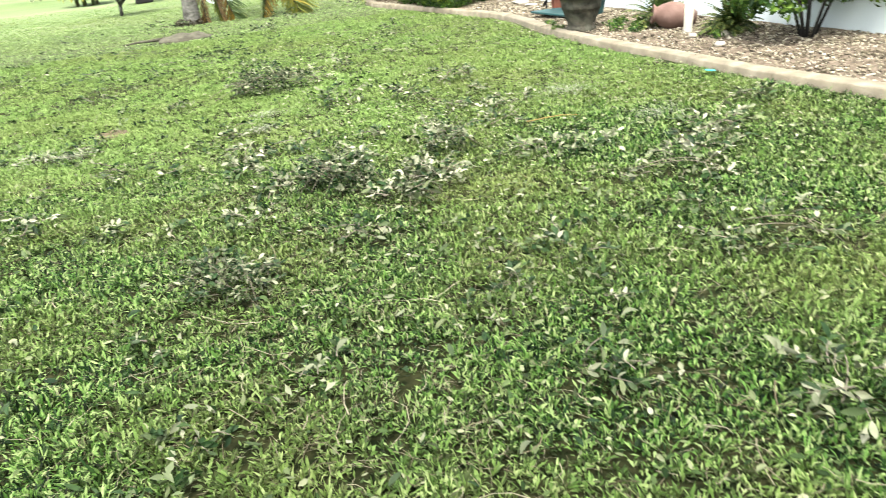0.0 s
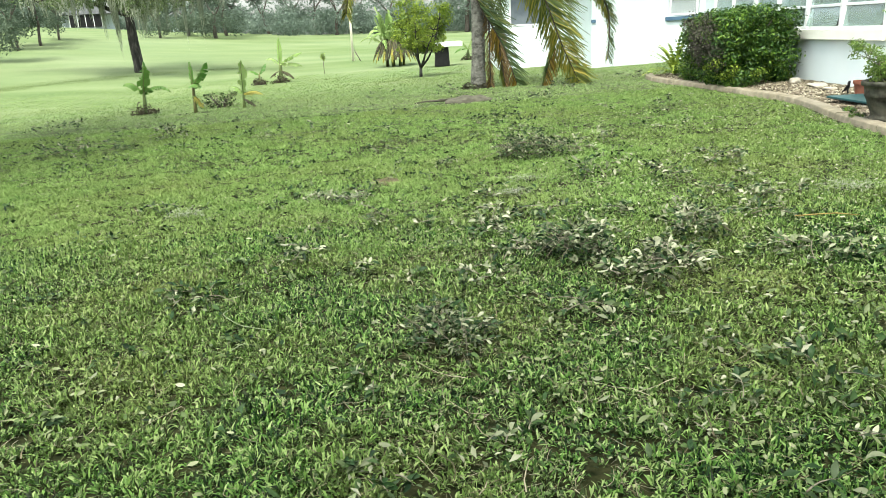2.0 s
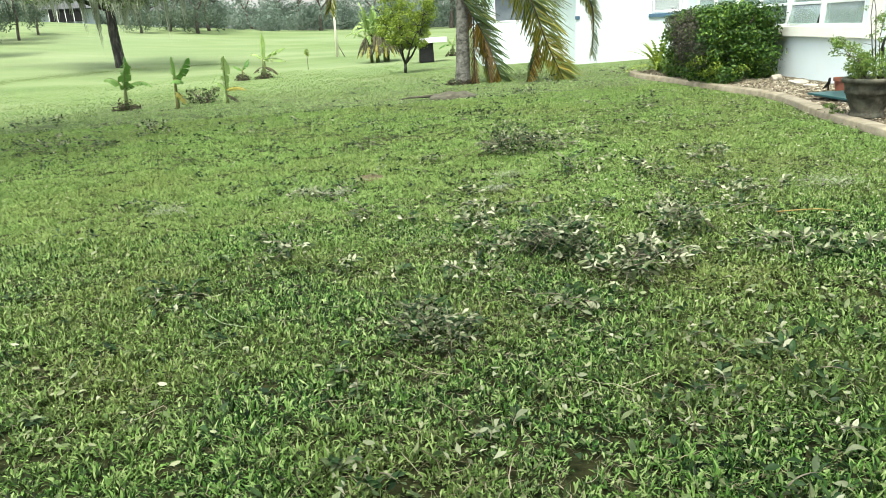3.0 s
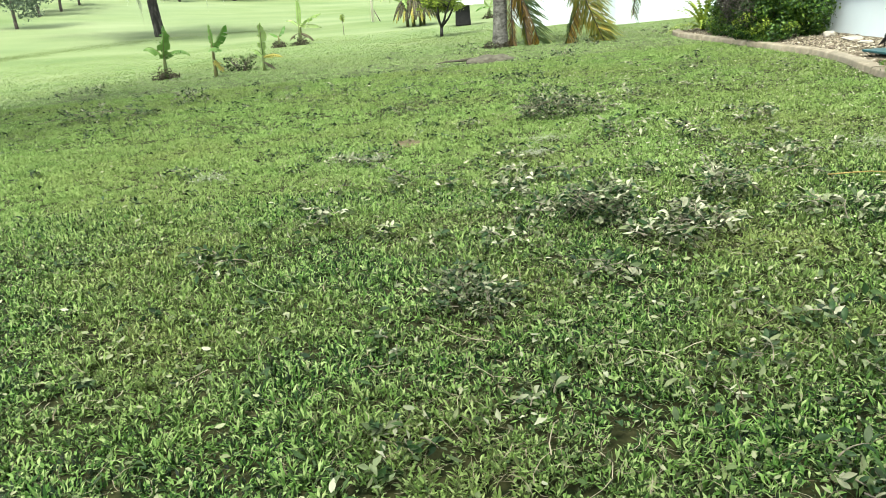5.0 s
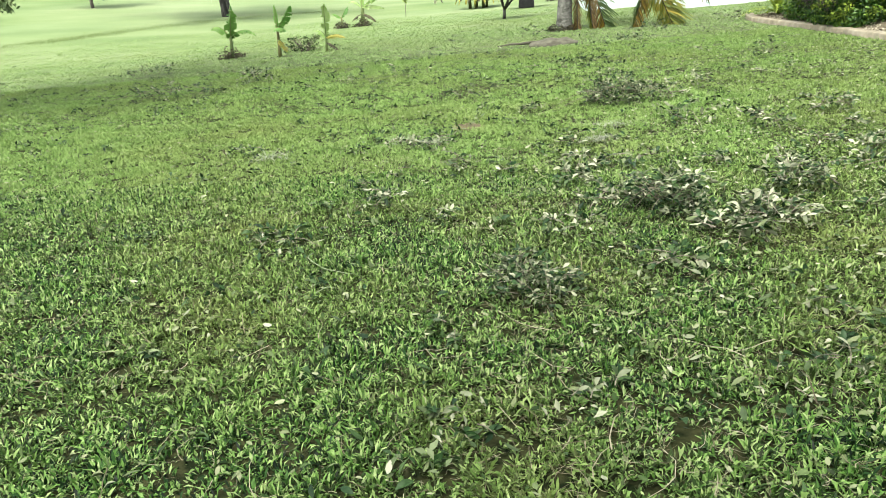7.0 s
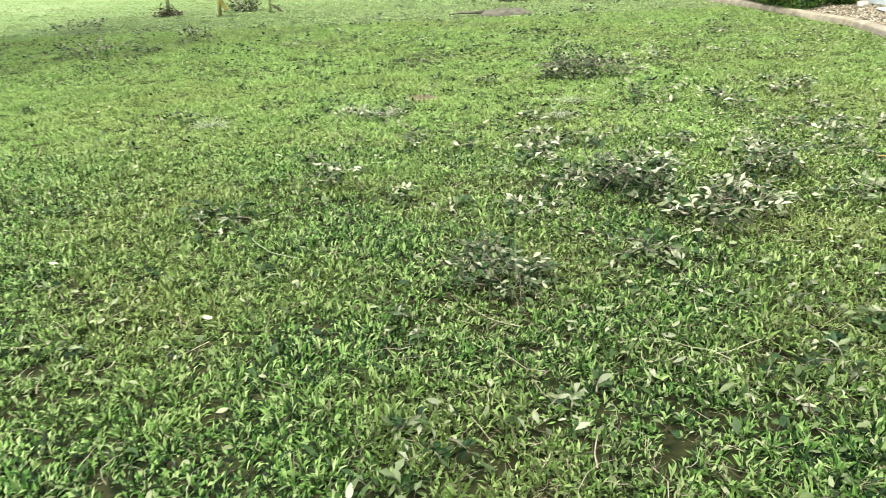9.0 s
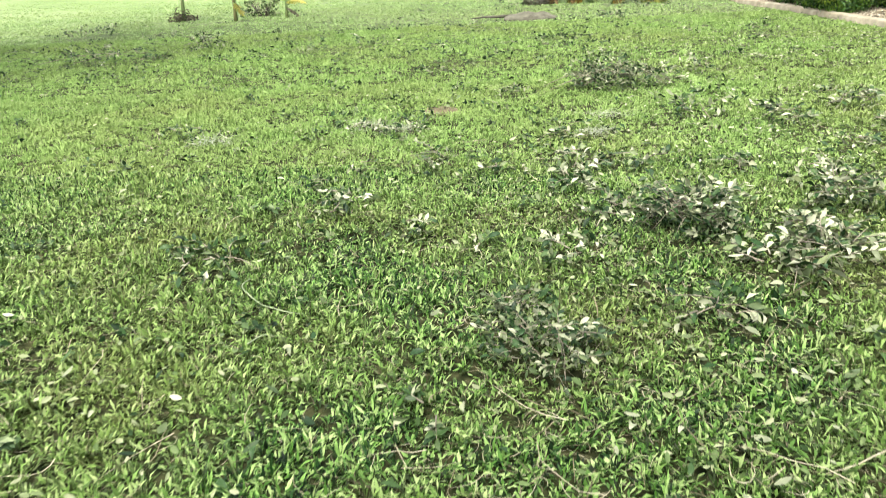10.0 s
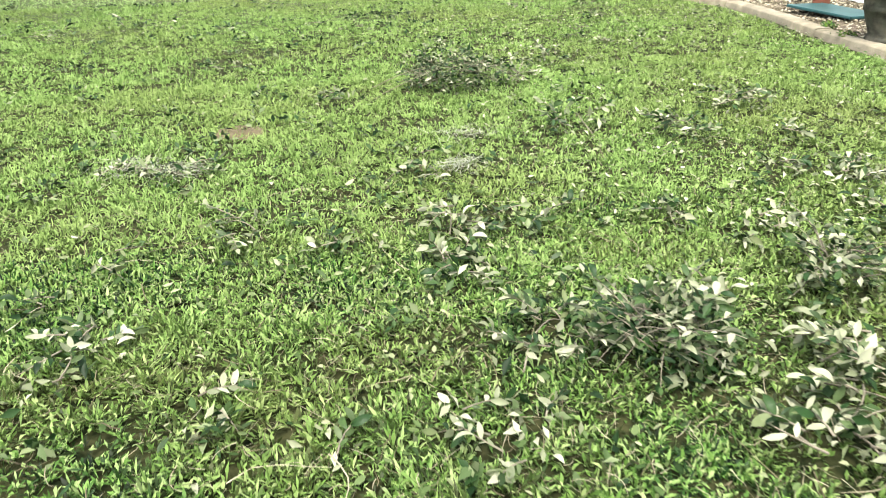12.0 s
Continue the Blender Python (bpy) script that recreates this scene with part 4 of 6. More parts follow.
def oak(x, y, seed, h0, r0, limbs, label, leaves=9000, moss=70, leaf=0.16, zoff=0.0, beards=()):
    root = thing("oak_tree", label, "tree", pose(x, y, ground_z(x, y) + zoff))
    bm = bmesh.new()
    tube(bm, [(0.05, 0, -0.2), (0.02, 0, 0.4), (-0.06, 0.05, h0 * 0.45), (-0.05, 0.05, h0 * 0.7), (-0.14, 0.1, h0)], [r0 * 1.25, r0 * 1.05, r0, r0 * 0.88, r0 * 0.8], 12)
    part("trunk", bm, M["oak_bark"], root, "dark furrowed trunk", smooth=True)
    rr = random.Random(seed)
    lobes, spots = [], []
    for az, el, L in limbs:
        bm = bmesh.new()
        p = Vector((-0.25, 0.1, h0 * rr.uniform(0.75, 0.98)))
        a, e = radians(az), radians(el)
        d = Vector((math.cos(a) * math.cos(e), math.sin(a) * math.cos(e), math.sin(e)))
        pts, rad = [p.copy()], [r0 * 0.5]
        for i in range(8):
            p = p + d * L / 8
            d = (d + Vector((rr.uniform(-0.2, 0.2), rr.uniform(-0.2, 0.2), rr.uniform(-0.12, 0.1)))).normalized()
            pts.append(p.copy())
            rad.append(r0 * 0.5 * (1 - 0.85 * (i + 1) / 8))
            if i > 1:
                for k in range(3):
                    q = p + Vector((rr.uniform(-1.1, 1.1), rr.uniform(-1.1, 1.1), rr.uniform(-0.5, 0.7)))
                    tube(bm, [p, (p + q) / 2 + Vector((0, 0, 0.1)), q], [rad[-1] * 0.5 + 0.01, rad[-1] * 0.3 + 0.008, 0.006], 5)
                    s = rr.uniform(0.5, 1.0)
                    lobes.append((q.x, q.y, q.z, s, s, s * 0.55))
                    spots.append((q.x, q.y, q.z - 0.1, rr.uniform(0.5, 1.5), rr.randint(6, 16)))
        tube(bm, pts, rad, 8)
        part("limb", bm, M["oak_bark"], root, smooth=True)
    part("crown", clumps("crown", lobes, leaves, leaf, M["oak_leaf"], 0.5, 0.1), M["oak_leaf"], root)
    rr.shuffle(spots)
    moss_strands("hanging_moss", spots[:moss] + list(beards), root, seed)
    return root


oak(-16.3, 36.6, 21, 3.6, 0.245, [(200, 22, 6), (160, 35, 5), (0, 18, 7), (-12, 10, 8), (-40, 12, 6), (-110, 10, 6), (80, 40, 5), (20, 45, 5), (250, 38, 4)], "dark leaning oak hung with grey moss", 22000, 190, 0.14,
    beards=[(-0.45 - 0.2 * k, -0.5 + 0.3 * (k % 3), 4.7 + 0.15 * (k % 4), 4.6 - 0.3 * k, 50) for k in range(9)] + [(1.2 + 0.3 * k, -0.4 + 0.3 * (k % 3), 4.7 + 0.12 * (k % 4), 2.4 + 0.8 * (k % 3), 45) for k in range(9)])
# Trunk and crown stand out of view, placed to shade the left lawn.
side_shade_oak = oak(-12.8, 9.5, 33, 4.4, 0.3, [(35, 6, 9), (50, 8, 9.5), (10, 10, 9), (25, 14, 7.5), (-10, 12, 7), (150, 25, 5), (220, 20, 5)], "oak with low mossy boughs, set out of view to shade the lawn", 13000, 120, 0.12)
# two leafy twig ends that hang low from its longest bough
foot = Vector((-12.8, 9.5, ground_z(-12.8, 9.5)))
for ends in (((-6.6, 8.8, 4.4), (-5.6, 7.3, 3.0), (-5.1, 6.65, 2.0), (-4.9, 6.4, 1.62), (-4.76, 6.26, 1.4)), ((-6.0, 8.9, 4.4), (-4.9, 7.6, 3.1), (-4.5, 7.0, 2.2), (-4.34, 6.8, 1.66))):
    line = smooth_curve([Vector(p) - foot for p in ends], 6)
    bm = bmesh.new()
    tube(bm, line, [0.014 - 0.011 * k / (len(line) - 1) for k in range(len(line))], 6)
    twig = part("drooping_twig", bm, M["oak_bark"], side_shade_oak, "thin hanging twig with green leaves", smooth=True)
    lobes = [(p.x, p.y, p.z, 0.1, 0.1, 0.09) for p in line[len(line) // 2:]]
    tagged(part("twig_leaves", clumps("twig_leaves", lobes, 240, 0.075, M["oak_leaf"], 0.45, 0.1), M["oak_leaf"], twig), kind="stuff")

# Unseen tree, added and sized only to shade the near lawn.
oak(-1.6, -5.3, 35, 3.8, 0.42, [(95, 30, 7.4), (76, 32, 6.6), (30, 36, 3.2), (130, 30, 5.2), (170, 30, 4.2), (-20, 35, 4), (-70, 30, 5), (230, 32, 5), (80, 55, 5.5)], "unseen spreading oak added behind the walker to shade the lawn", 6000, 30, 0.18)

# woods at the end of the field
rr = random.Random(44)
wood_spots = []
for i in range(27):
    az = -40 + i * 1.95 + rr.uniform(-0.6, 0.6)
    dist = rr.uniform(86, 112)
    if -32 < az < -22:
        dist = rr.uniform(118, 128)
    wood_spots.append((dist * math.sin(radians(az)), dist * math.cos(radians(az)), rr.uniform(9, 13.5) * (0.85 if -15 < az < -7 else 1.0)))


def far_tree_data(seed, h, leaf="far_leaf_hazed", size=0.34, low=5, girth=0.028):
    bm = bmesh.new()
    tips = []
    branching((0, 0, -0.3), h * 0.33, 0.75, 3, h * girth, seed, bm, tips)
    r2 = random.Random(seed)
    lobes = [(t.x, t.y, t.z, h * r2.uniform(0.08, 0.16), h * r2.uniform(0.08, 0.16), h * r2.uniform(0.06, 0.11)) for t in tips]
    lobes += [(r2.uniform(-1, 1) * h * 0.25, r2.uniform(-1, 1) * h * 0.25, h * r2.uniform(0.12, 0.3), h * 0.14, h * 0.14, h * 0.12) for _ in range(low)]
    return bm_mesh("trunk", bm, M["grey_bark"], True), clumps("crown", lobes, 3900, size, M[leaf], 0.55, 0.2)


wood_spots += [(84 * math.sin(radians(a)), 84 * math.cos(radians(a)), h) for a, h in ((-17.6, 7.5), (-34.5, 7), (-37, 8))]
far_kinds = [far_tree_data(60 + k, 10.0) for k in range(5)]
for i, (x, y, h) in enumerate(wood_spots):
    s = h / 10.0
    t, c = far_kinds[i % 5]
    root = thing("wood_tree", "distant grey green tree at the edge of the field", "tree", pose(x, y, ground_z(x, y), 0, 0, i * 77) @ Matrix.Diagonal((s, s, s, 1)), group="trees at the end of the field")
    part("trunk", t, None, root)
    part("crown", c, None, root)

# darker trees standing out in the field before the woods
field_kinds = [far_tree_data(80, 8.0, "cedar_leaf", 0.26, 9), far_tree_data(81, 8.0, "cedar_leaf", 0.26, 3, 0.017)]
for i, (az, dist, h, kind) in enumerate(((-18.4, 76, 7.5, 0), (-20.3, 80, 6.0, 0), (-22.3, 74, 5.0, 0), (-31.5, 58, 6.5, 1), (-30.1, 62, 7.0, 1), (-28.9, 68, 6.0, 1), (-33.0, 50, 6.5, 1))):
    x, y = dist * math.sin(radians(az)), dist * math.cos(radians(az))
    t, c = field_kinds[kind]
    root = thing("field_tree", "dark green tree standing in the open field", "tree", pose(x, y, ground_z(x, y), 0, 0, i * 61) @ Matrix.Scale(h / 8.0, 4), group="trees in the field")
    part("trunk", t, None, root)
    part("crown", c, None, root)

undergrowth = []
for i in range(70):
    az = -42 + i * 0.8
    dist = 96 + 6 * math.sin(i * 1.7) + (18 if -32 < az < -21 else 0)
    x, y = dist * math.sin(radians(az)), dist * math.cos(radians(az))
    undergrowth.append((x, y, ground_z(x, y) + 1.0, 2.2, 1.5, 1.3 + 0.6 * math.sin(i * 2.3)))
tagged(new("undergrowth", clumps("undergrowth", undergrowth, 24000, 0.38, M["far_leaf_hazed"], 0.6, 0.1)), "dense grey green thicket under the far trees", "bushes", kind="stuff")
# deep woods close the view behind
deep = []
for i in range(80):
    az = -70 + i * 1.6
    dist = 128 + 8 * math.sin(i * 2.1)
    x, y = dist * math.sin(radians(az)), dist * math.cos(radians(az))
    tall = 0.75 if -17 < az < -5 else 0.95
    deep.append((x, y, ground_z(x, y) + 3.0 * tall, 4.5, 3.0, (4.5 + 2 * math.sin(i * 1.3)) * tall))
tagged(new("far_woods", clumps("far_woods", deep, 42000, 0.55, M["far_leaf_hazed"], 0.6, 0.3)), "continuous green woods on the rise, paled for haze", "woods", kind="stuff")

# ---- things far across the lawn ----
def garden_table(x, y):
    root = thing("garden_table", "white slab table on a black block base", "table", pose(x, y, ground_z(x, y), 0, 0, 4))
    part("tabletop", bm_box(-0.85, 0.75, -0.45, 0.45, 0.78, 0.97, 0.02), M["white"], root)
    bm = bm_box(-0.42, 0.2, -0.3, 0.3, 0.0, 0.78, 0.03)
    for v in bm.verts:
        if v.co.z > 0.4:
            v.co.x *= 0.88
    part("base", bm, M["black"], root, "black block base")


garden_table(-0.42, 30.2)


def slender_pole(x, y):
    root = thing("slender_pole", "pale slender pole with a short stay at its foot", "pole", pose(x, y, ground_z(x, y)))
    bm = bmesh.new()
    tube(bm, [(0, 0, -0.2), (0.03, 0, 2), (0.08, 0, 4), (0.14, 0, 6.2)], [0.07, 0.066, 0.062, 0.055], 10)
    part("pole", bm, M["pvc"], root, smooth=True)
    bm = bmesh.new()
    tube(bm, [(0.42, 0, -0.05), (0.1, 0, 0.6)], [0.03, 0.025], 6)
    part("stay", bm, M["grey_bark"], root, smooth=True)


slender_pole(-5.65, 39.6)

# neighbour's house and shed across the field
def far_house(x, y, w, d, h, rz, label, porch):
    root = thing("far_house", label, "house", pose(x, y, ground_z(x, y), 0, 0, rz))
    part("wall", bm_box(-w / 2, w / 2, 0, d, -1, h, 0), M["stucco"], root)
    bm = bmesh.new()
    o = 0.6
    V = [bm.verts.new(p) for p in ((-w / 2 - o, -2.4, h), (w / 2 + o, -2.4, h), (w / 2 + o, d + o, h), (-w / 2 - o, d + o, h), (-w / 2 + 3, d / 2 - 1, h + 1.5), (w / 2 - 3, d / 2 - 1, h + 1.5))]
    for f in ((0, 1, 2, 3), (0, 1, 5, 4), (1, 2, 5), (2, 3, 4, 5), (3, 0, 4)):
        bm.faces.new([V[k] for k in f])
    part("roof", bm, M["far_roof"], root)
    if porch:
        part("porch_screen", bm_box(-w / 2 + 1, w / 2 - 1.5, -2.2, -2.1, 0.2, h - 0.1), M["black"], root, "dark screened porch")
        for k in range(5):
            px = -w / 2 + 1 + k * (w - 2.5) / 4
            part("post", bm_box(px - 0.04, px + 0.04, -2.28, -2.21, -0.5, h), M["white"], root)


far_house(-47.5, 93.6, 6.2, 7, 1.75, 26, "low neighbouring house with a dark screened porch", True)
far_house(-37.2, 98, 3.0, 4, 2.0, 22, "white outbuilding beyond the field", False)


def hedge_bush(name, x, y, w, d, h, count, size, mat, label, cat, boxy=False, seed=1):
    root = thing(name, label, cat, pose(x, y, bed_z(x, y) if x > 4.6 else ground_z(x, y)))
    r = random.Random(seed)
    for k in range(7):
        a = r.uniform(0, 6.28)
        bm = bmesh.new()
        tube(bm, [(0.08 * math.cos(a), 0.08 * math.sin(a), -0.05), (0.2 * w * math.cos(a), 0.2 * d * math.sin(a), h * 0.4), (0.4 * w * math.cos(a), 0.4 * d * math.sin(a), h * 0.85)], [0.025, 0.018, 0.006], 6)
        part("stem", bm, M["grey_bark"], root, smooth=True)
    lobes = []
    cells = (3, 6, 4) if boxy else (3, 3, 3)
    for i in range(cells[0]):
        for j in range(cells[1]):
            for k in range(cells[2]):
                sx, sy, sz = [(q + 0.5 + r.uniform(-0.25, 0.25)) / c for q, c in zip((i, j, k), cells)]
                if not boxy and r.random() < 0.35:
                    continue
                lobes.append(((sx - 0.5) * w, (sy - 0.5) * d, sz * h, w * 0.55 / cells[0] * r.uniform(0.9, 1.3), d * 0.55 / cells[1] * r.uniform(0.9, 1.35), h * 0.6 / cells[2] * r.uniform(0.9, 1.3)))
    part("foliage", clumps("foliage", lobes, count, size, M[mat], 0.5, 0.35), M[mat], root)
    return root, r


# clipped hedge by the house, with a withered patch
hedge, r = hedge_bush("hedge", 5.48, 14.05, 1.36, 2.8, 1.27, 38000, 0.068, "hedge", "clipped green hedge bush with a withered patch beside the wall", "hedge", True)
dead_lobes = [(-0.7, -1.15 + 0.3 * k, 0.55 + 0.22 * (k % 3), 0.16, 0.28, 0.3) for k in range(6)]
part("withered_patch", clumps("withered_patch", dead_lobes, 4200, 0.045, M["hedge_dead"], 0.4, 0.3), M["hedge_dead"], hedge, "brown withered twigs and leaves")


sprouts = [(-0.75, -1.3, 0.4, 0.12, 0.14, 0.09), (-0.55, -1.52, 0.3, 0.16, 0.08, 0.1), (-0.78, -0.9, 0.3, 0.08, 0.16, 0.08), (-0.1, -1.55, 0.22, 0.18, 0.08, 0.09), (-0.6, -1.35, 0.18, 0.2, 0.14, 0.08)]
tagged(part("new_growth", clumps("new_growth", sprouts, 310, 0.05, M["lime"], 0.5, 0.2), M["lime"], hedge, "bright young shoots near the base"), "bright young shoots near the base", kind="stuff")

hedge_bush("withered_bush", -6.05, 18.3, 0.8, 0.6, 0.36, 420, 0.08, "litter", "low withered bush between the young banana plants", "bush", seed=9)


def weed(x, y, w, n):
    tagged(new("weed", clumps("weed", [(0, 0, 0.05, w, w, 0.05), (w * 0.6, w * 0.3, 0.04, w * 0.6, w * 0.6, 0.04)], n, 0.045, M["hedge"], 0.4, 0.1)), "low green weed growing through the gravel", "weed", "weeds in the bed", "stuff").matrix_basis = pose(x, y, bed_z(x, y))


for x, y, w in ((4.78, 8.3, 0.1), (5.3, 7.75, 0.13), (5.5, 7.9, 0.1), (5.15, 7.5, 0.09), (5.38, 7.35, 0.1), (5.2, 7.2, 0.08), (5.62, 7.7, 0.1), (4.95, 8.75, 0.08), (5.35, 6.0, 0.08), (5.1, 13.1, 0.1)):
    weed(x, y, w, int(900 * w))


def planter(x, y):
    root = thing("stone_planter", "large weathered dark planter with banded rim", "planter", pose(x, y, bed_z(x, y)))
    prof = [(0.0, 0.0), (0.205, 0.0), (0.218, 0.02), (0.205, 0.05), (0.19, 0.085), (0.215, 0.14), (0.25, 0.22), (0.275, 0.29), (0.29, 0.3), (0.286, 0.33), (0.295, 0.38), (0.305, 0.42), (0.335, 0.43), (0.342, 0.47), (0.33, 0.485), (0.29, 0.48), (0.27, 0.42), (0.0, 0.42)]
    prof = [(a * 0.86, b * 0.92) for a, b in prof]
    part("pot", lathe(prof, 36), M["pot"], root, "dark mottled pot body", smooth=True)
    part("soil", lathe([(0.0, 0.385), (0.22, 0.385), (0.215, 0.4), (0.0, 0.41)], 20), M["soil"], root)
    # straggling potted plant
    plant = thing("potted_plant", "straggly shrub with light green leaves in the planter", "plant", pose(x, y, bed_z(x, y)))
    r = random.Random(8)
    lobes = []
    bm = bmesh.new()
    tube(bm, [(0.1, 0.02, 0.42), (0.12, 0.03, 0.62), (0.1, 0.03, 0.78), (0.12, 0.03, 0.86)], [0.02, 0.016, 0.016, 0.01], 7)
    part("stump", bm, M["black"], plant, "short dark cut stump", smooth=True)
    for az, reach, top, lx in ((170, 0.1, 1.25, 0.03), (-38, 0.72, 1.15, 0.12), (-32, 0.5, 1.35, 0.1), (-25, 0.45, 0.85, 0.1), (10, 0.3, 1.0, 0.12), (150, 0.22, 1.35, 0.05), (60, 0.25, 0.8, 0.09), (-60, 0.3, 0.6, 0.0), (185, 0.36, 0.45, -0.05), (200, 0.28, 0.3, -0.1), (130, 0.3, 0.36, -0.05)):
        a = radians(az)
        b = Vector((lx, 0.0, 0.42))
        tip = Vector((lx + reach * math.cos(a), reach * math.sin(a), 0.42 + top))
        mid = b.lerp(tip, 0.5) + Vector((r.uniform(-0.06, 0.06), r.uniform(-0.06, 0.06), 0.05))
        bm = bmesh.new()
        tube(bm, [b, mid, tip], [0.007, 0.005, 0.002], 6)
        for q in range(9):
            p = b.lerp(mid, 0.4 + 0.15 * q) if q < 4 else mid.lerp(tip, (q - 3) / 5)
            e = p + Vector((r.uniform(-0.14, 0.14), r.uniform(-0.14, 0.14), r.uniform(-0.02, 0.1)))
            tube(bm, [p, p.lerp(e, 0.5) + Vector((0, 0, 0.015)), e], [0.003, 0.0025, 0.0015], 4)
            c = 0.05 if top > 0.9 else 0.075
            lobes.append((e.x, e.y, e.z, c, c, c * 0.7))
        part("stem", bm, M["grey_bark"], plant, smooth=True)
    for k in range(9):
        a = 1.9 + k * 0.42
        lobes.append((0.17 * math.cos(a), 0.17 * math.sin(a), 0.5 + 0.05 * (k % 3), 0.11, 0.11, 0.09))
    part("foliage", clumps("foliage", lobes, 4600, 0.032, M["potplant"], 0.5, 0.1), M["potplant"], plant)


planter(4.98, 8.02)


def small_pot(name, x, y, r0, h, mat, label):
    root = thing(name, label, "flower pot", pose(x, y, bed_z(x, y)))
    part("pot", lathe([(0, 0), (r0 * 0.7, 0), (r0 * 0.95, h * 0.8), (r0 * 1.08, h * 0.8), (r0 * 1.08, h), (r0 * 0.95, h), (r0 * 0.9, h * 0.85), (0, h * 0.85)], 24), M[mat], root, smooth=False)
    return root


small_pot("green_pot", 5.8, 8.98, 0.15, 0.24, "teal", "dark teal plastic pot behind the planter")
small_pot("clay_pot", 5.78, 10.0, 0.12, 0.22, "terracotta", "small terracotta pot on the gravel")
# teal mat lying on the gravel
mat_bm = bm_box(-0.28, 0.28, -0.42, 0.42, 0, 0.03, 0.01)
tagged(new("teal_mat", bm_mesh("teal_mat", mat_bm, M["teal"])), "teal plastic tray lying on the gravel", "tray").matrix_basis = pose(5.55, 9.45, bed_z(5.55, 9.45) + 0.025, 2, 1, 12)


def stone(x, y, sx, sy, sz, seed, mat="stone", label="pale flat stone on the gravel bed", rz=0):
    bm = bmesh.new()
    bmesh.ops.create_icosphere(bm, subdivisions=3, radius=1)
    for v in bm.verts:
        n = noise.noise(v.co * 1.3 + Vector((seed, 0, 0)))
        v.co = v.co * (1 + 0.28 * n)
        v.co.z = max(-0.8, min(0.7, v.co.z))
        v.co = Vector((v.co.x * sx, v.co.y * sy, v.co.z * sz))
    ob = tagged(new("stone", bm_mesh("stone", bm, M[mat], True)), label, "stone", "stones on the bed")
    ob.matrix_basis = pose(x, y, bed_z(x, y) + sz * 0.5, 0, 0, rz)


stone(5.95, 12.4, 0.09, 0.09, 0.075, 1)
stone(6.0, 11.7, 0.3, 0.15, 0.035, 2, rz=70)
stone(5.9, 11.1, 0.12, 0.1, 0.03, 3, rz=50)
for k, (sx, sy) in enumerate([(5.45, 6.55), (5.3, 6.3), (5.55, 6.1), (5.15, 5.7)]):
    stone(sx, sy, 0.05 + 0.015 * (k % 3), 0.045, 0.035, 10 + k, rz=40 * k)


# dark bird ornament with a long tail, beside the clay pot
root = thing("garden_ornament", "small dark metal bird ornament by the clay pot", "ornament", pose(5.76, 10.35, bed_z(5.76, 10.35)))
bm = bmesh.new()
tube(bm, [(0.0, 0.25, 0.05), (0, 0.12, 0.12), (0, 0.0, 0.2), (0, -0.06, 0.28), (0, -0.05, 0.36)], [0.012, 0.03, 0.05, 0.025, 0.028], 8)
part("body", bm, M["black"], root, smooth=True).scale = (0.55, 0.55, 0.55)
bm = bmesh.new()
tube(bm, [(0, -0.02, -0.02), (0, 0.0, 0.18)], [0.012, 0.01], 6)
part("leg", bm, M["black"], root, smooth=True)


def fallen_urn(x, y):
    root = thing("clay_urn", "old clay urn lying on its side", "urn", pose(x, y, bed_z(x, y) + 0.13, 0, 82, 150))
    prof = [(0.0, -0.32), (0.09, -0.32), (0.15, -0.22), (0.2, -0.05), (0.2, 0.08), (0.15, 0.2), (0.1, 0.26), (0.13, 0.3), (0.14, 0.32), (0.11, 0.32), (0.08, 0.26), (0.0, 0.2)]
    prof = [(a * 0.78, b * 0.78) for a, b in prof]
    part("body", lathe(prof, 30), M["urn"], root, smooth=True)


fallen_urn(5.6, 7.0)
bm = bmesh.new()
tube(bm, [(0, 0, -0.05), (0, 0, 0.42)], [0.05, 0.05], 14)
bmesh.ops.bevel(bm, geom=[e for e in bm.edges], offset=0.004, segments=1, affect="EDGES")
tagged(new("pipe_post", bm_mesh("pipe_post", bm, M["pvc"], True)), "short cream plastic pipe standing in the bed", "pipe").matrix_basis = pose(5.48, 6.6, bed_z(5.48, 6.6), 0, 2, 0)


def fern(x, y, n, L, label, seed, mat="fern"):
    root = thing("fern", label, "fern", pose(x, y, bed_z(x, y)))
    r = np.random.default_rng(seed)
    for k in range(n):
        a = 6.28 * k / n + r.uniform(-0.3, 0.3)
        l = L * r.uniform(0.7, 1.1)
        e = r.uniform(0.4, 1.5)
        V, F = [], []
        p = Vector((0, 0, 0.02))
        d = Vector((math.cos(a) * math.cos(e), math.sin(a) * math.cos(e), math.sin(e)))
        side = d.cross(Vector((0, 0, 1))).normalized()
        for i in range(12):
            w = 0.07 * math.sin(math.pi * (i + 1.5) / 13.5)
            for sg in (-1, 1):
                o = len(V)
                V += [p, p + d * l * 0.09, p + d * l * 0.08 + side * sg * w + Vector((0, 0, -w * 0.3))]
                F.append((o, o + 1, o + 2))
            p = p + d * l / 12
            d = (d + Vector((0, 0, -0.13))).normalized()
        part("frond", mesh_np("frond", V, F, M[mat]), M[mat], root)


fern(5.72, 6.2, 110, 0.42, "yellow green fern clump spilling over the gravel", 3)
fern(5.66, 7.36, 46, 0.5, "small fern growing against the wall", 4)
fern(5.05, 16.3, 40, 1.0, "pale green grassy clump at the end of the bed", 5, "lime")
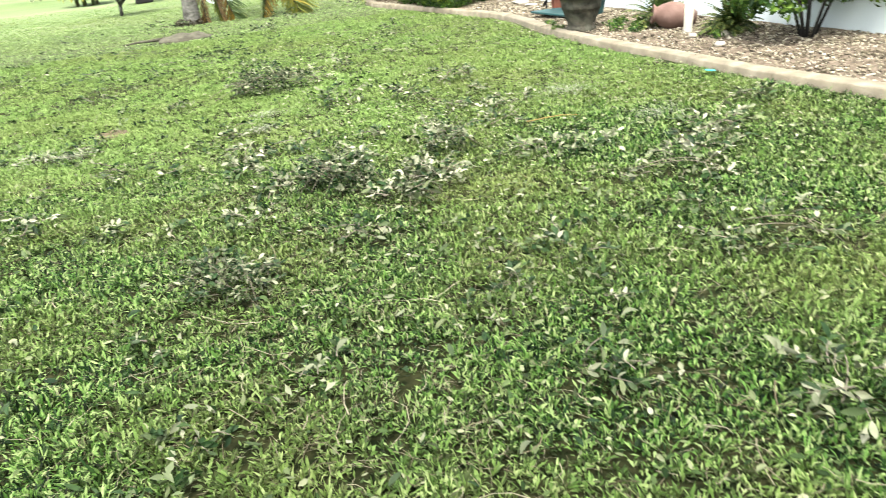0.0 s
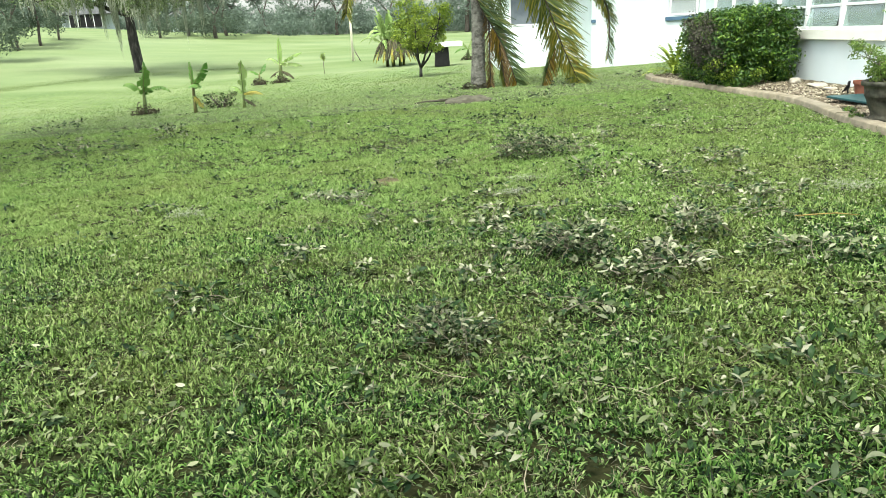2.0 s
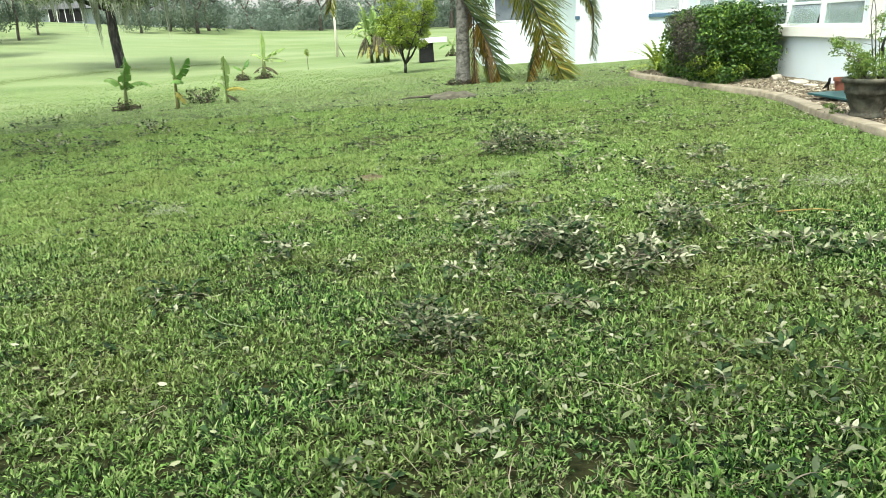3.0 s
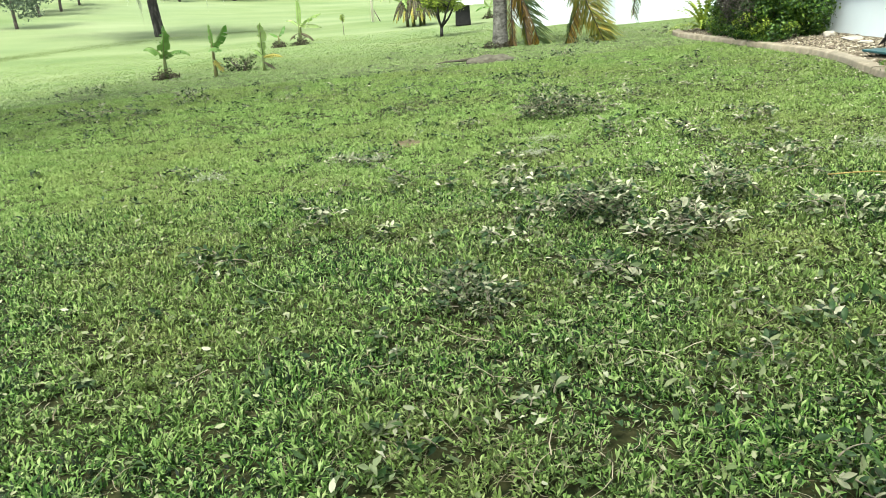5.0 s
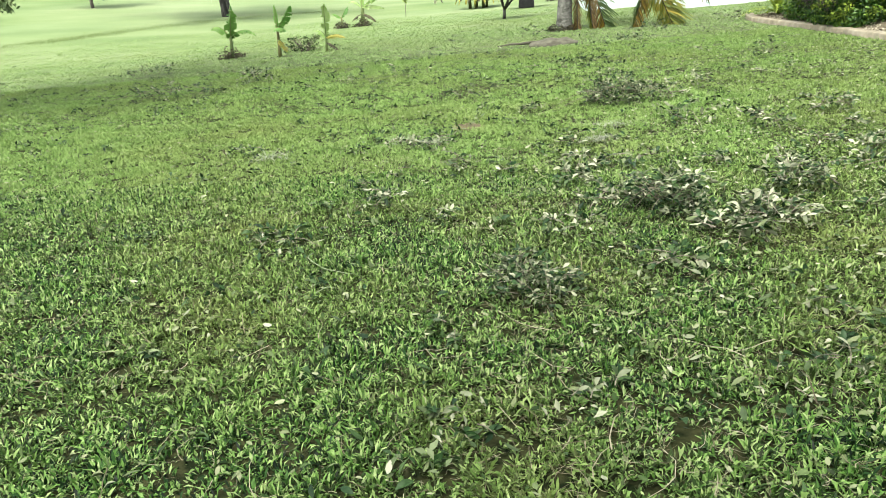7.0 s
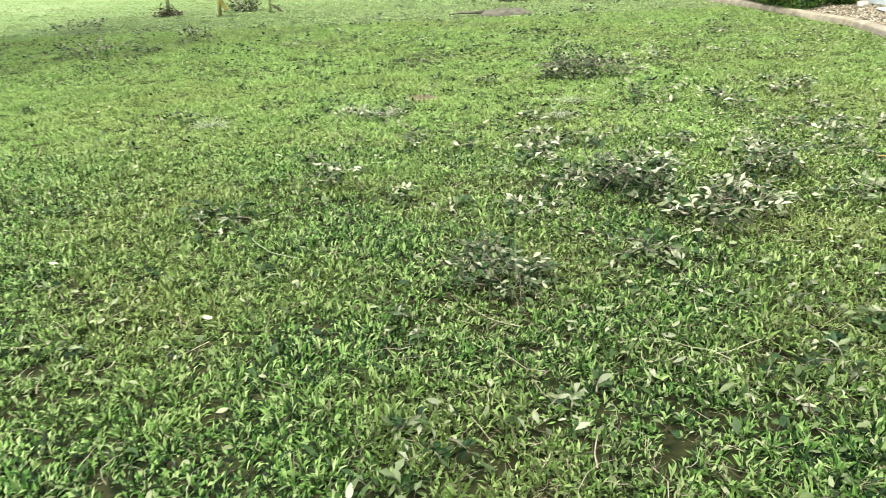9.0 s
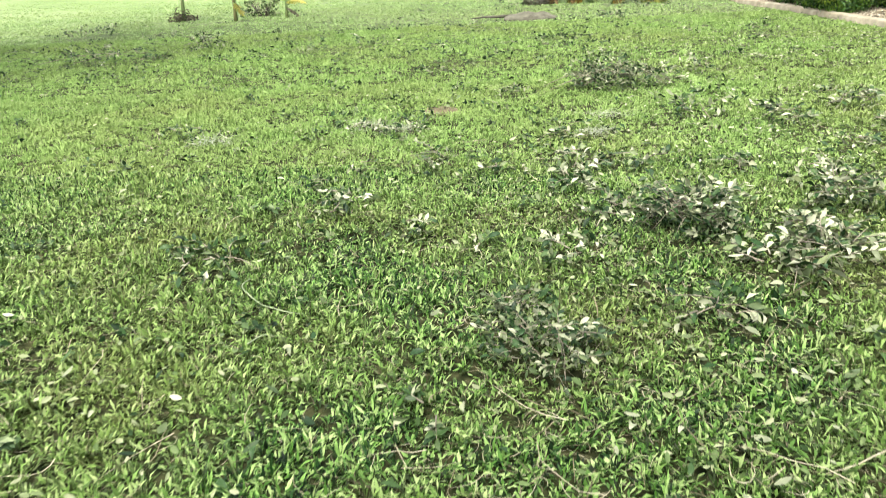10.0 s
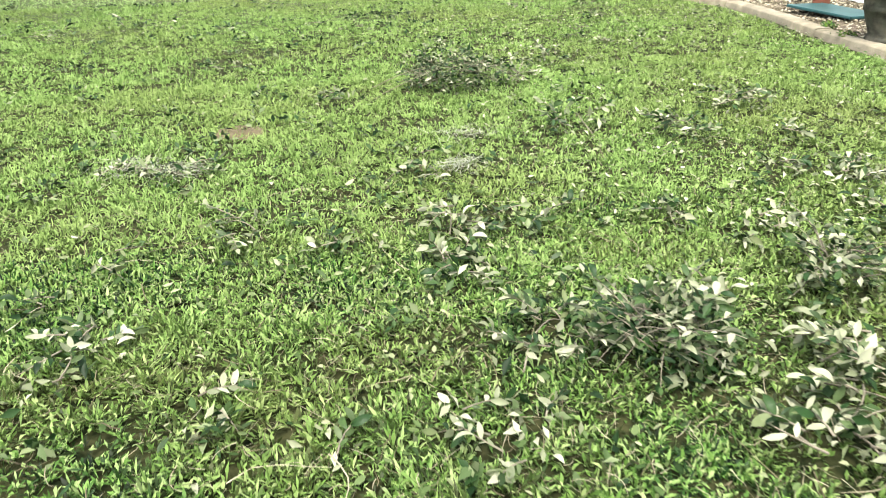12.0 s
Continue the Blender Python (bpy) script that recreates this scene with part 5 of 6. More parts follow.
# open shrub on bare stems
bed_shrub = thing("bed_shrub", "dark green open shrub on bare forking stems in the bed", "shrub", pose(5.87, 5.32, bed_z(5.87, 5.32)))
r = random.Random(9)
lobes = []
for k in range(8):
    a = 0.785 * k + r.uniform(-0.2, 0.2)
    bm = bmesh.new()
    tip = Vector((0.42 * math.cos(a), 0.42 * math.sin(a), r.uniform(0.6, 0.95)))
    tube(bm, [(0.05 * math.cos(a), 0.05 * math.sin(a), -0.03), (0.16 * math.cos(a), 0.16 * math.sin(a), 0.3), tip], [0.017, 0.013, 0.006], 7)
    part("stem", bm, M["oak_bark"], bed_shrub, smooth=True)
    for q in range(6):
        p = tip + Vector((r.uniform(-0.26, 0.26), r.uniform(-0.26, 0.26), r.uniform(-0.36, 0.3)))
        lobes.append((p.x, p.y, p.z, 0.17, 0.17, 0.12))
part("foliage", clumps("foliage", lobes, 5200, 0.075, M["hedge"], 0.5, 0.2), M["hedge"], bed_shrub)

# ---- on the lawn ----
bm = bmesh.new()
bmesh.ops.create_icosphere(bm, subdivisions=4, radius=1)
for v in bm.verts:
    n = noise.noise(v.co * 2.2)
    v.co = Vector((v.co.x * 0.5, v.co.y * 0.35, v.co.z * (0.12 + 0.05 * n)))
mound = thing("root_mound", "grey earth mound with a bare root beside the palm", "mound", pose(0.35, 14.6, ground_z(0.35, 14.6) - 0.01))
part("earth", bm, M["dirt"], mound, smooth=True)
bm = bmesh.new()
tube(bm, [(-0.2, 0.0, 0.06), (-0.5, 0.08, 0.05), (-0.7, 0.0, 0.05), (-0.9, 0.1, 0.04), (-1.12, 0.1, 0.01)], [0.035, 0.03, 0.024, 0.018, 0.01], 8)
part("root", bm, M["dirt"], mound, smooth=True)

bm = bmesh.new()
bmesh.ops.create_icosphere(bm, subdivisions=4, radius=1)
for v in bm.verts:
    v.co = Vector((v.co.x * 0.17, v.co.y * 0.14, v.co.z * (0.03 + 0.03 * noise.noise(v.co * 4))))
tagged(new("ant_hill", bm_mesh("ant_hill", bm, M["sand"], True)), "low orange sandy ant hill in the grass", "ant hill").matrix_basis = pose(-0.6, 6.85, ground_z(-0.6, 6.85))


def moss_heap(x, y, w, d, seed, n=260):
    r = np.random.default_rng(seed)
    V, F = [], []
    for k in range(n):
        a = r.uniform(0, 6.28)
        q = r.normal(size=2) * [w * 0.24, d * 0.22]
        z = 0.03 + r.uniform(0, 0.04) * math.exp(-(q[0] / w) ** 2 * 4)
        p = np.array([q[0], q[1], z])
        bend = r.uniform(-1.2, 1.2)
        wd = r.uniform(0.001, 0.0022)
        o = len(V)
        L = r.uniform(0.05, 0.16)
        for s in range(4):
            V += [p + [math.sin(a) * wd, -math.cos(a) * wd, 0], p - [math.sin(a) * wd, -math.cos(a) * wd, 0]]
            p = p + np.array([math.cos(a), math.sin(a), r.uniform(-0.3, 0.3)]) * L / 3
            a += bend / 3
        for s in range(3):
            F.append((o + s * 2, o + s * 2 + 1, o + s * 2 + 3, o + s * 2 + 2))
    tagged(new("fallen_moss", mesh_np("fallen_moss", V, F, M["moss_fallen"])), "tangle of fallen grey moss on the grass", "moss", "fallen moss tufts").matrix_basis = pose(x, y, ground_z(x, y))


for k, (x, y, w, d) in enumerate([(-1.14, 6.27, 0.4, 0.35), (-0.86, 6.13, 0.35, 0.25), (0.74, 6.37, 0.42, 0.25), (3.08, 5.22, 0.6, 0.4), (0.61, 5.86, 0.28, 0.2), (3.2, 4.1, 0.5, 0.3), (-2.3, 5.9, 0.35, 0.2)]):
    moss_heap(x, y, w, d, 50 + k, 150 if w > 0.5 else 85)


# ---- torn branches with leaves ----
def leaf_shape(name, L, W, fold, curl, mat):
    """A pointed oval leaf, folded along its midrib and curled."""
    n = 6
    V, F = [], []
    for i in range(n + 1):
        s = i / n
        w = W * 0.5 * math.sin(math.pi * (0.04 + 0.93 * s)) ** 0.8
        z = curl * L * (s - 0.5) ** 2 - curl * L * 0.25
        V += [(-w, s * L, z + fold * w), (0, s * L, z), (w, s * L, z + fold * w)]
    for i in range(n):
        a = i * 3
        F += [(a, a + 1, a + 4, a + 3), (a + 1, a + 2, a + 5, a + 4)]
    return mesh_np(name, V, F, M[mat], True)


LEAVES = []
for mat, k in (("leaf_dark", 3), ("leaf_pale", 3), ("leaf_olive", 2)):
    for j in range(k):
        LEAVES.append((mat, leaf_shape("leaf", 0.054 + 0.005 * j, 0.021 + 0.0025 * j, 0.12 + 0.14 * j, (-0.35, 0.3, -0.7)[j], mat)))


def torn_branch(x, y, w, d, h, sprays, pale, size=1.0, seed=1, label=""):
    """Leafy sprays torn from an oak and lying where they fell: each a bent twig with leaves set by turns along it."""
    r = random.Random(seed)
    root = thing("torn_branch", label, "branch", pose(x, y, ground_z(x, y)), group="torn branches on the lawn")
    fan = r.uniform(0, 6.28)
    stems = []
    if sprays > 4:
        for k in range(1 + sprays // 14):
            a = fan + r.uniform(-0.7, 0.7)
            way = Vector((math.cos(a) * w, math.sin(a) * d, 0)) * 0.42
            off = Vector((r.uniform(-0.2, 0.2) * w, r.uniform(-0.2, 0.2) * d, 0))
            side = Vector((-way.y, way.x, 0)) * r.uniform(-0.2, 0.2)
            pts = [off - way + Vector((0, 0, 0.03)), off - way * 0.3 + side + Vector((0, 0, 0.03 + h * 0.35)), off + way * 0.4 + side * 0.6 + Vector((0, 0, 0.03 + h * 0.45)), off + way + Vector((0, 0, 0.035))]
            bm = bmesh.new()
            tube(bm, smooth_curve(pts, 3), [0.0035 * size * (1 - 0.07 * q) for q in range(10)], 6)
            part("branch", bm, M["twig"], root, "bare grey-brown branch", smooth=True)
            stems.append(pts)
    for k in range(sprays):
        a = r.uniform(0, 6.28)
        bushy = h > 0.25  # a whole bough, its sprays standing out from the middle
        q = math.sqrt(r.random()) * (0.5 if bushy else 0.8)
        p = Vector((q * math.cos(a) * w / 2, q * math.sin(a) * d / 2, 0.045 + h * (0.5 if bushy else 0.8) * r.random() * (1 - q * q)))
        out = a + r.uniform(-1.3, 1.3)
        L = size * (r.uniform(0.12, 0.27) if bushy else r.uniform(0.09, 0.17))
        way = Vector((math.cos(out), math.sin(out), r.uniform(0.0, 0.7) * min(1.6, h / 0.11))).normalized()
        bend = r.uniform(-0.5, 0.5)
        pts = [p]
        for i in range(4):
            c, sn = math.cos(bend * 0.4), math.sin(bend * 0.4)
            way = Vector((way.x * c - way.y * sn, way.x * sn + way.y * c, way.z - 0.12)).normalized()
            p = p + way * L / 4
            p.z = max(0.022, p.z)
            pts.append(p)
        bm = bmesh.new()
        tube(bm, pts, [0.0036 * size, 0.003 * size, 0.0026 * size, 0.002 * size, 0.0012 * size], 5)
        part("twig", bm, M["twig"], root, smooth=True)
        upturned = r.random() < pale
        n = r.randint(7, 10)
        for j in range(n):
            s = 4 * (0.18 + 0.82 * j / (n - 1)) - 0.001
            i = int(s)
            at = pts[i].lerp(pts[i + 1], s - i)
            along = (pts[i + 1] - pts[i]).normalized()
            yaw = math.atan2(along.y, along.x) - math.pi / 2 + (0 if j == n - 1 else (1 if j % 2 else -1) * r.uniform(0.6, 1.25))
            u = r.random()
            kind = ("leaf_pale" if u < 0.58 else "leaf_olive" if u < 0.88 else "leaf_dark") if upturned else ("leaf_dark" if u < 0.55 else "leaf_olive" if u < 0.93 else "leaf_pale")
            pool = [m for c, m in LEAVES if c == kind]
            sc = size * r.uniform(0.66, 1.12) * (0.75 if j < 2 else 1.0)
            part("leaf", r.choice(pool), None, root, m=Matrix.LocRotScale(at, Euler((r.uniform(-0.5, 0.85), r.gauss(0, 0.55), yaw)), (sc, sc, sc)))
    # the dense leaves within the heap, too many to tell apart
    g = np.random.default_rng(seed)
    n = int(min(560, sprays * (8 if h > 0.25 else 6 if sprays < 9 else 5)))
    lumps = 2 + sprays // 4
    q, a = np.sqrt(g.random(lumps)) * 0.75, g.uniform(0, 6.28, lumps)
    lump = g.integers(0, lumps, n)
    at = np.stack([(q * np.cos(a) * w / 2)[lump], (q * np.sin(a) * d / 2)[lump]], 1) + g.normal(0, 0.055 * size * (1.6 if h > 0.25 else 1.0), (n, 2))
    rim = np.clip(1.05 - (2 * at[:, 0] / w) ** 2 - (2 * at[:, 1] / d) ** 2, 0.1, 1)
    at = np.column_stack([at, 0.03 + h * rim * g.random(n) ** 0.8])
    tilt = g.normal(0, 0.75, (n, 3)) + [0, 0, 0.8]
    light = g.random(n) < 0.22 + 0.55 * pale
    for mask, mat in ((~light, "debris"), (light, "litter_pale")):
        if mask.sum():
            tagged(part("leaves", mesh_np("leaves", *leaf_cards(at[mask], tilt[mask], size * g.uniform(0.035, 0.06, mask.sum()), 0.45, 0.15), M[mat]), M[mat], root), kind="stuff")


# x, y, width, depth, height, sprays, share turned pale side up, leaf size
HEAPS = [
    (0.1, 2.93, 0.42, 0.32, 0.15, 46, 0.25, 0.62), (0.03, 3.2, 0.18, 0.32, 0.1, 16, 0.45, 0.62),
    (0.86, 4.08, 0.46, 0.42, 0.26, 46, 0.4, 0.86), (0.56, 4.2, 0.38, 0.38, 0.12, 12, 0.35, 0.95),
    (0.35, 4.72, 0.24, 0.32, 0.08, 6, 0.8, 1.0), (0.43, 5.15, 0.32, 0.35, 0.09, 7, 0.55, 0.95), (0.44, 5.8, 0.16, 0.35, 0.07, 3, 0.3, 0.9),
    (1.66, 4.32, 0.38, 0.36, 0.26, 24, 0.5, 0.86), (1.6, 4.78, 0.2, 0.3, 0.08, 3, 0.6, 1.0),
    (1.32, 3.72, 0.38, 0.36, 0.16, 19, 0.7, 0.92), (1.08, 3.52, 0.3, 0.38, 0.11, 8, 0.6, 1.1), (1.43, 3.9, 0.28, 0.28, 0.12, 5, 0.6, 1.1),
    (0.78, 3.16, 0.3, 0.27, 0.11, 5, 0.15, 1.0), (0.87, 7.65, 0.95, 0.65, 0.34, 72, 0.15, 0.85), (1.35, 7.8, 0.6, 0.6, 0.17, 18, 0.6, 0.9),
    (1.4, 6.4, 0.36, 0.35, 0.17, 8, 0.3, 1.05), (1.93, 6.04, 0.3, 0.36, 0.17, 8, 0.15, 1.05), (2.53, 6.5, 0.45, 0.3, 0.15, 8, 0.4, 1.05),
    (2.28, 4.72, 0.32, 0.42, 0.09, 5, 0.6, 1.0), (2.06, 5.4, 0.36, 0.3, 0.07, 4, 0.6, 1.0), (1.97, 3.93, 0.18, 0.25, 0.08, 3, 0.5, 1.0),
    (2.19, 3.76, 0.35, 0.38, 0.11, 8, 0.55, 1.0), (2.45, 3.66, 0.25, 0.26, 0.1, 4, 0.5, 1.0), (1.28, 2.76, 0.28, 0.2, 0.06, 3, 0.5, 0.75),
    (1.51, 2.61, 0.2, 0.2, 0.08, 3, 0.6, 0.8), (1.47, 2.32, 0.2, 0.18, 0.1, 3, 0.1, 0.85), (1.14, 2.2, 0.26, 0.2, 0.08, 3, 0.25, 0.8),
    (1.34, 1.98, 0.2, 0.18, 0.08, 2, 0.3, 0.8), (0.92, 2.15, 0.18, 0.14, 0.05, 2, 0.3, 0.7), (0.35, 2.09, 0.14, 0.12, 0.05, 1, 0.9, 0.85),
    (0.23, 2.0, 0.22, 0.16, 0.05, 2, 0.3, 0.75), (-1.35, 3.67, 0.4, 0.38, 0.1, 7, 0.1, 1.0), (-0.94, 4.44, 0.24, 0.36, 0.08, 4, 0.4, 0.95),
    (-0.46, 5.28, 0.24, 0.4, 0.09, 5, 0.2, 0.95), (-1.04, 6.2, 0.6, 0.35, 0.06, 5, 0.4, 0.9), (-5.9, 10.9, 1.9, 0.9, 0.24, 22, 0.12, 1.2),
    (-5.0, 12.2, 0.8, 0.7, 0.3, 12, 0.1, 1.2), (-8.4, 14.7, 1.2, 1.2, 0.22, 12, 0.15, 1.3), (-1.95, 11.3, 0.9, 0.7, 0.2, 4, 0.2, 1.1), (-2.9, 11.1, 0.55, 0.4, 0.14, 3, 0.4, 1.1), (1.34, 4.98, 0.2, 0.36, 0.08, 4, 0.25, 1.0),
    (-0.24, 2.6, 0.14, 0.12, 0.07, 2, 0.0, 0.9), (-2.67, 6.2, 0.36, 0.4, 0.07, 4, 0.3, 0.95), (2.6, 5.3, 0.4, 0.3, 0.07, 4, 0.65, 1.0),
    (1.92, 8.2, 0.28, 0.4, 0.14, 4, 0.5, 1.05), (1.7, 13.6, 0.5, 0.6, 0.18, 6, 0.1, 1.2), (-0.86, 8.8, 0.4, 0.4, 0.07, 4, 0.2, 1.0),
    (-6.1, 18.0, 1.1, 0.6, 0.2, 8, 0.3, 1.2), (0.79, 5.17, 0.15, 0.3, 0.08, 3, 0.5, 1.0), (1.17, 4.39, 0.14, 0.14, 0.04, 1, 0.9, 1.0),
    (-0.03, 5.03, 0.18, 0.18, 0.06, 2, 0.3, 1.0), (0.37, 5.94, 0.22, 0.32, 0.08, 3, 0.2, 1.0), (-0.8, 6.05, 0.24, 0.36, 0.07, 4, 0.4, 0.9),
    (-1.07, 4.72, 0.16, 0.28, 0.06, 3, 0.2, 0.9), (0.05, 7.45, 0.4, 0.3, 0.07, 4, 0.3, 0.95), (-0.98, 5.07, 0.14, 0.18, 0.06, 2, 0.4, 0.9),
    (2.34, 5.13, 0.4, 0.28, 0.07, 4, 0.75, 1.0), (2.46, 5.84, 0.3, 0.3, 0.07, 3, 0.7, 1.0), (-0.93, 4.61, 0.14, 0.16, 0.05, 2, 0.4, 0.9),
    (-0.5, 4.06, 0.16, 0.17, 0.05, 2, 0.7, 0.95), (-0.19, 3.8, 0.12, 0.12, 0.04, 1, 0.9, 1.0), (-0.98, 4.24, 0.24, 0.15, 0.05, 2, 0.6, 0.95),
    (0.33, 3.76, 0.28, 0.27, 0.06, 4, 0.7, 0.85), (0.18, 3.93, 0.1, 0.12, 0.04, 1, 0.9, 0.9), (2.6, 3.08, 0.8, 0.45, 0.14, 16, 0.5, 1.0),
    (3.15, 3.5, 0.55, 0.6, 0.18, 15, 0.75, 1.0), (2.3, 2.15, 0.7, 0.5, 0.13, 14, 0.3, 0.8), (2.33, 2.49, 0.18, 0.2, 0.12, 3, 0.0, 1.0),
    (1.69, 1.18, 0.28, 0.32, 0.12, 6, 0.75, 1.0), (1.09, 1.65, 0.28, 0.24, 0.06, 3, 0.4, 0.95), (4.0, 3.96, 0.35, 0.45, 0.12, 6, 0.4, 1.0),
    (-0.11, 1.94, 0.2, 0.18, 0.05, 2, 0.5, 0.9), (1.24, 1.52, 0.22, 0.14, 0.05, 2, 0.4, 0.9), (2.4, 15.5, 0.6, 0.5, 0.2, 7, 0.2, 1.2),
    (3.5, 11.3, 0.4, 0.3, 0.16, 4, 0.1, 1.1), (4.2, 16.6, 0.7, 0.5, 0.25, 8, 0.3, 1.2), (-1.0, 10.5, 0.5, 0.4, 0.14, 4, 0.2, 1.1), (3.13, 10.4, 0.25, 0.25, 0.12, 3, 0.1, 1.0), (2.97, 8.8, 0.2, 0.2, 0.1, 2, 0.1, 1.0),
    (0.06, 16.7, 1.0, 0.5, 0.2, 8, 0.2, 1.2),
]
for k, (x, y, w, d, h, n, pale, size) in enumerate(HEAPS):
    torn_branch(x, y, w, d, h, n, pale, size, 500 + k, "torn leafy branch with %s leaves on the grass" % ("pale upturned" if pale > 0.55 else "dark glossy" if pale < 0.25 else "dark and pale"))

bm = bmesh.new()
tube(bm, [(-0.2, 0.02, 0.05), (-0.07, 0, 0.06), (0.07, 0.02, 0.055), (0.2, -0.02, 0.045)], [0.004, 0.0045, 0.004, 0.002], 6)
tagged(new("yellow_stick", bm_mesh("yellow_stick", bm, M["yellow"], True)), "thin yellowed stick on the grass", "stick").matrix_basis = pose(2.55, 4.45, ground_z(2.55, 4.45))
for pts in (((-1.13, 3.52, 0.02), (-1.13, 3.43, 0.035), (-1.08, 3.35, 0.04), (-0.99, 3.26, 0.035), (-0.92, 3.23, 0.03), (-0.86, 3.21, 0.025), (-0.8, 3.22, 0.01)), ((-0.95, 2.98, 0.02), (-0.9, 3.02, 0.035), (-0.85, 3.04, 0.015))):
    base = Vector((pts[0][0], pts[0][1], ground_z(pts[0][0], pts[0][1])))
    line = smooth_curve([Vector((a, b, ground_z(a, b) + 0.006 + c)) - base for a, b, c in pts], 5)
    bm = bmesh.new()
    tube(bm, line, [0.0034 - 0.0018 * k / (len(line) - 1) for k in range(len(line))], 6)
    tagged(new("grass_runner", bm_mesh("grass_runner", bm, M["runner"], True)), "pale curved runner lying on the grass", "runner").matrix_basis = Matrix.Translation(base)
bm = bm_box(-0.05, 0.05, -0.03, 0.03, 0.05, 0.058, 0.002)
tagged(new("plastic_scrap", bm_mesh("plastic_scrap", bm, M["turquoise"])), "turquoise plastic scrap by the edging", "litter").matrix_basis = pose(4.3, 4.85, ground_z(4.3, 4.85) + 0.01, 5, 8, 30)

# small tufts of leaves torn off, strewn over the far lawn
protos = [o for o in bpy.data.objects if o.name.startswith("torn_branch") and o.get("group") and 8 < len(o.children) < 30]
r = random.Random(77)
for k in range(32):
    y = r.uniform(8.5, 19.0)
    x = r.uniform(-0.5 * y, min(0.42 * y, 4.2))
    if abs(x - 0.64) < 0.5 and y > 17 or (abs(x) < 1.2 and 14 < y < 15.3):
        continue
    copy_thing(r.choice(protos), pose(x, y, ground_z(x, y), 0, 0, r.uniform(0, 360)))

scatter_root = thing("leaf_scatter", "loose oak leaves fallen singly on the grass", "fallen leaves", pose(0, 0, 0))
r = random.Random(91)
for k in range(300):
    y = r.uniform(1.3, 6.0)
    x = r.uniform(-0.55 * y - 0.3, 0.6 * y + 0.4)
    c, me = r.choice(LEAVES[:3] + LEAVES[4:])
    sc = r.uniform(0.55, 1.05)
    part("leaf", me, None, scatter_root, m=Matrix.LocRotScale((x, y, ground_z(x, y) + r.uniform(0.024, 0.046)), Euler((r.uniform(-0.5, 0.5), r.uniform(-0.5, 0.5), r.uniform(0, 6.28))), (sc, sc, sc)))

# ---- grass, leaf litter and dry stems ----
def scatter(n, y0, y1, left=0.98, right=1.28, pad_l=0.4, pad_r=0.5):
    """Random spots on the lawn strip that widens away from the walker, short of the bed."""
    y = rng.uniform(y0, y1, n)
    lo = np.maximum(-left * y - pad_l, -0.62 * y - 6)
    cx = np.interp(y, [p.y for p in curb_line], [p.x for p in curb_line]) - 0.07
    cx = np.where(y > 17.2, 6.3, cx)
    hi = np.minimum(right * y + pad_r, cx)
    wide = hi - lo
    keep = rng.uniform(0, 1, n) < wide / wide.max()
    x = rng.uniform(0, 1, n) * wide + lo
    keep &= ~((y > 21.9) & (x > 4.1))
    return x[keep], y[keep]


def tuft(x, y, scale, freq=1.3):
    """Uneven growth: tall and low, dense and thin patches."""
    return np.sin(x * freq * 2.3 + 1.7 * np.sin(y * freq)) * np.sin(y * freq * 2.9 + 1.1 * np.sin(x * freq * 1.7)) * scale


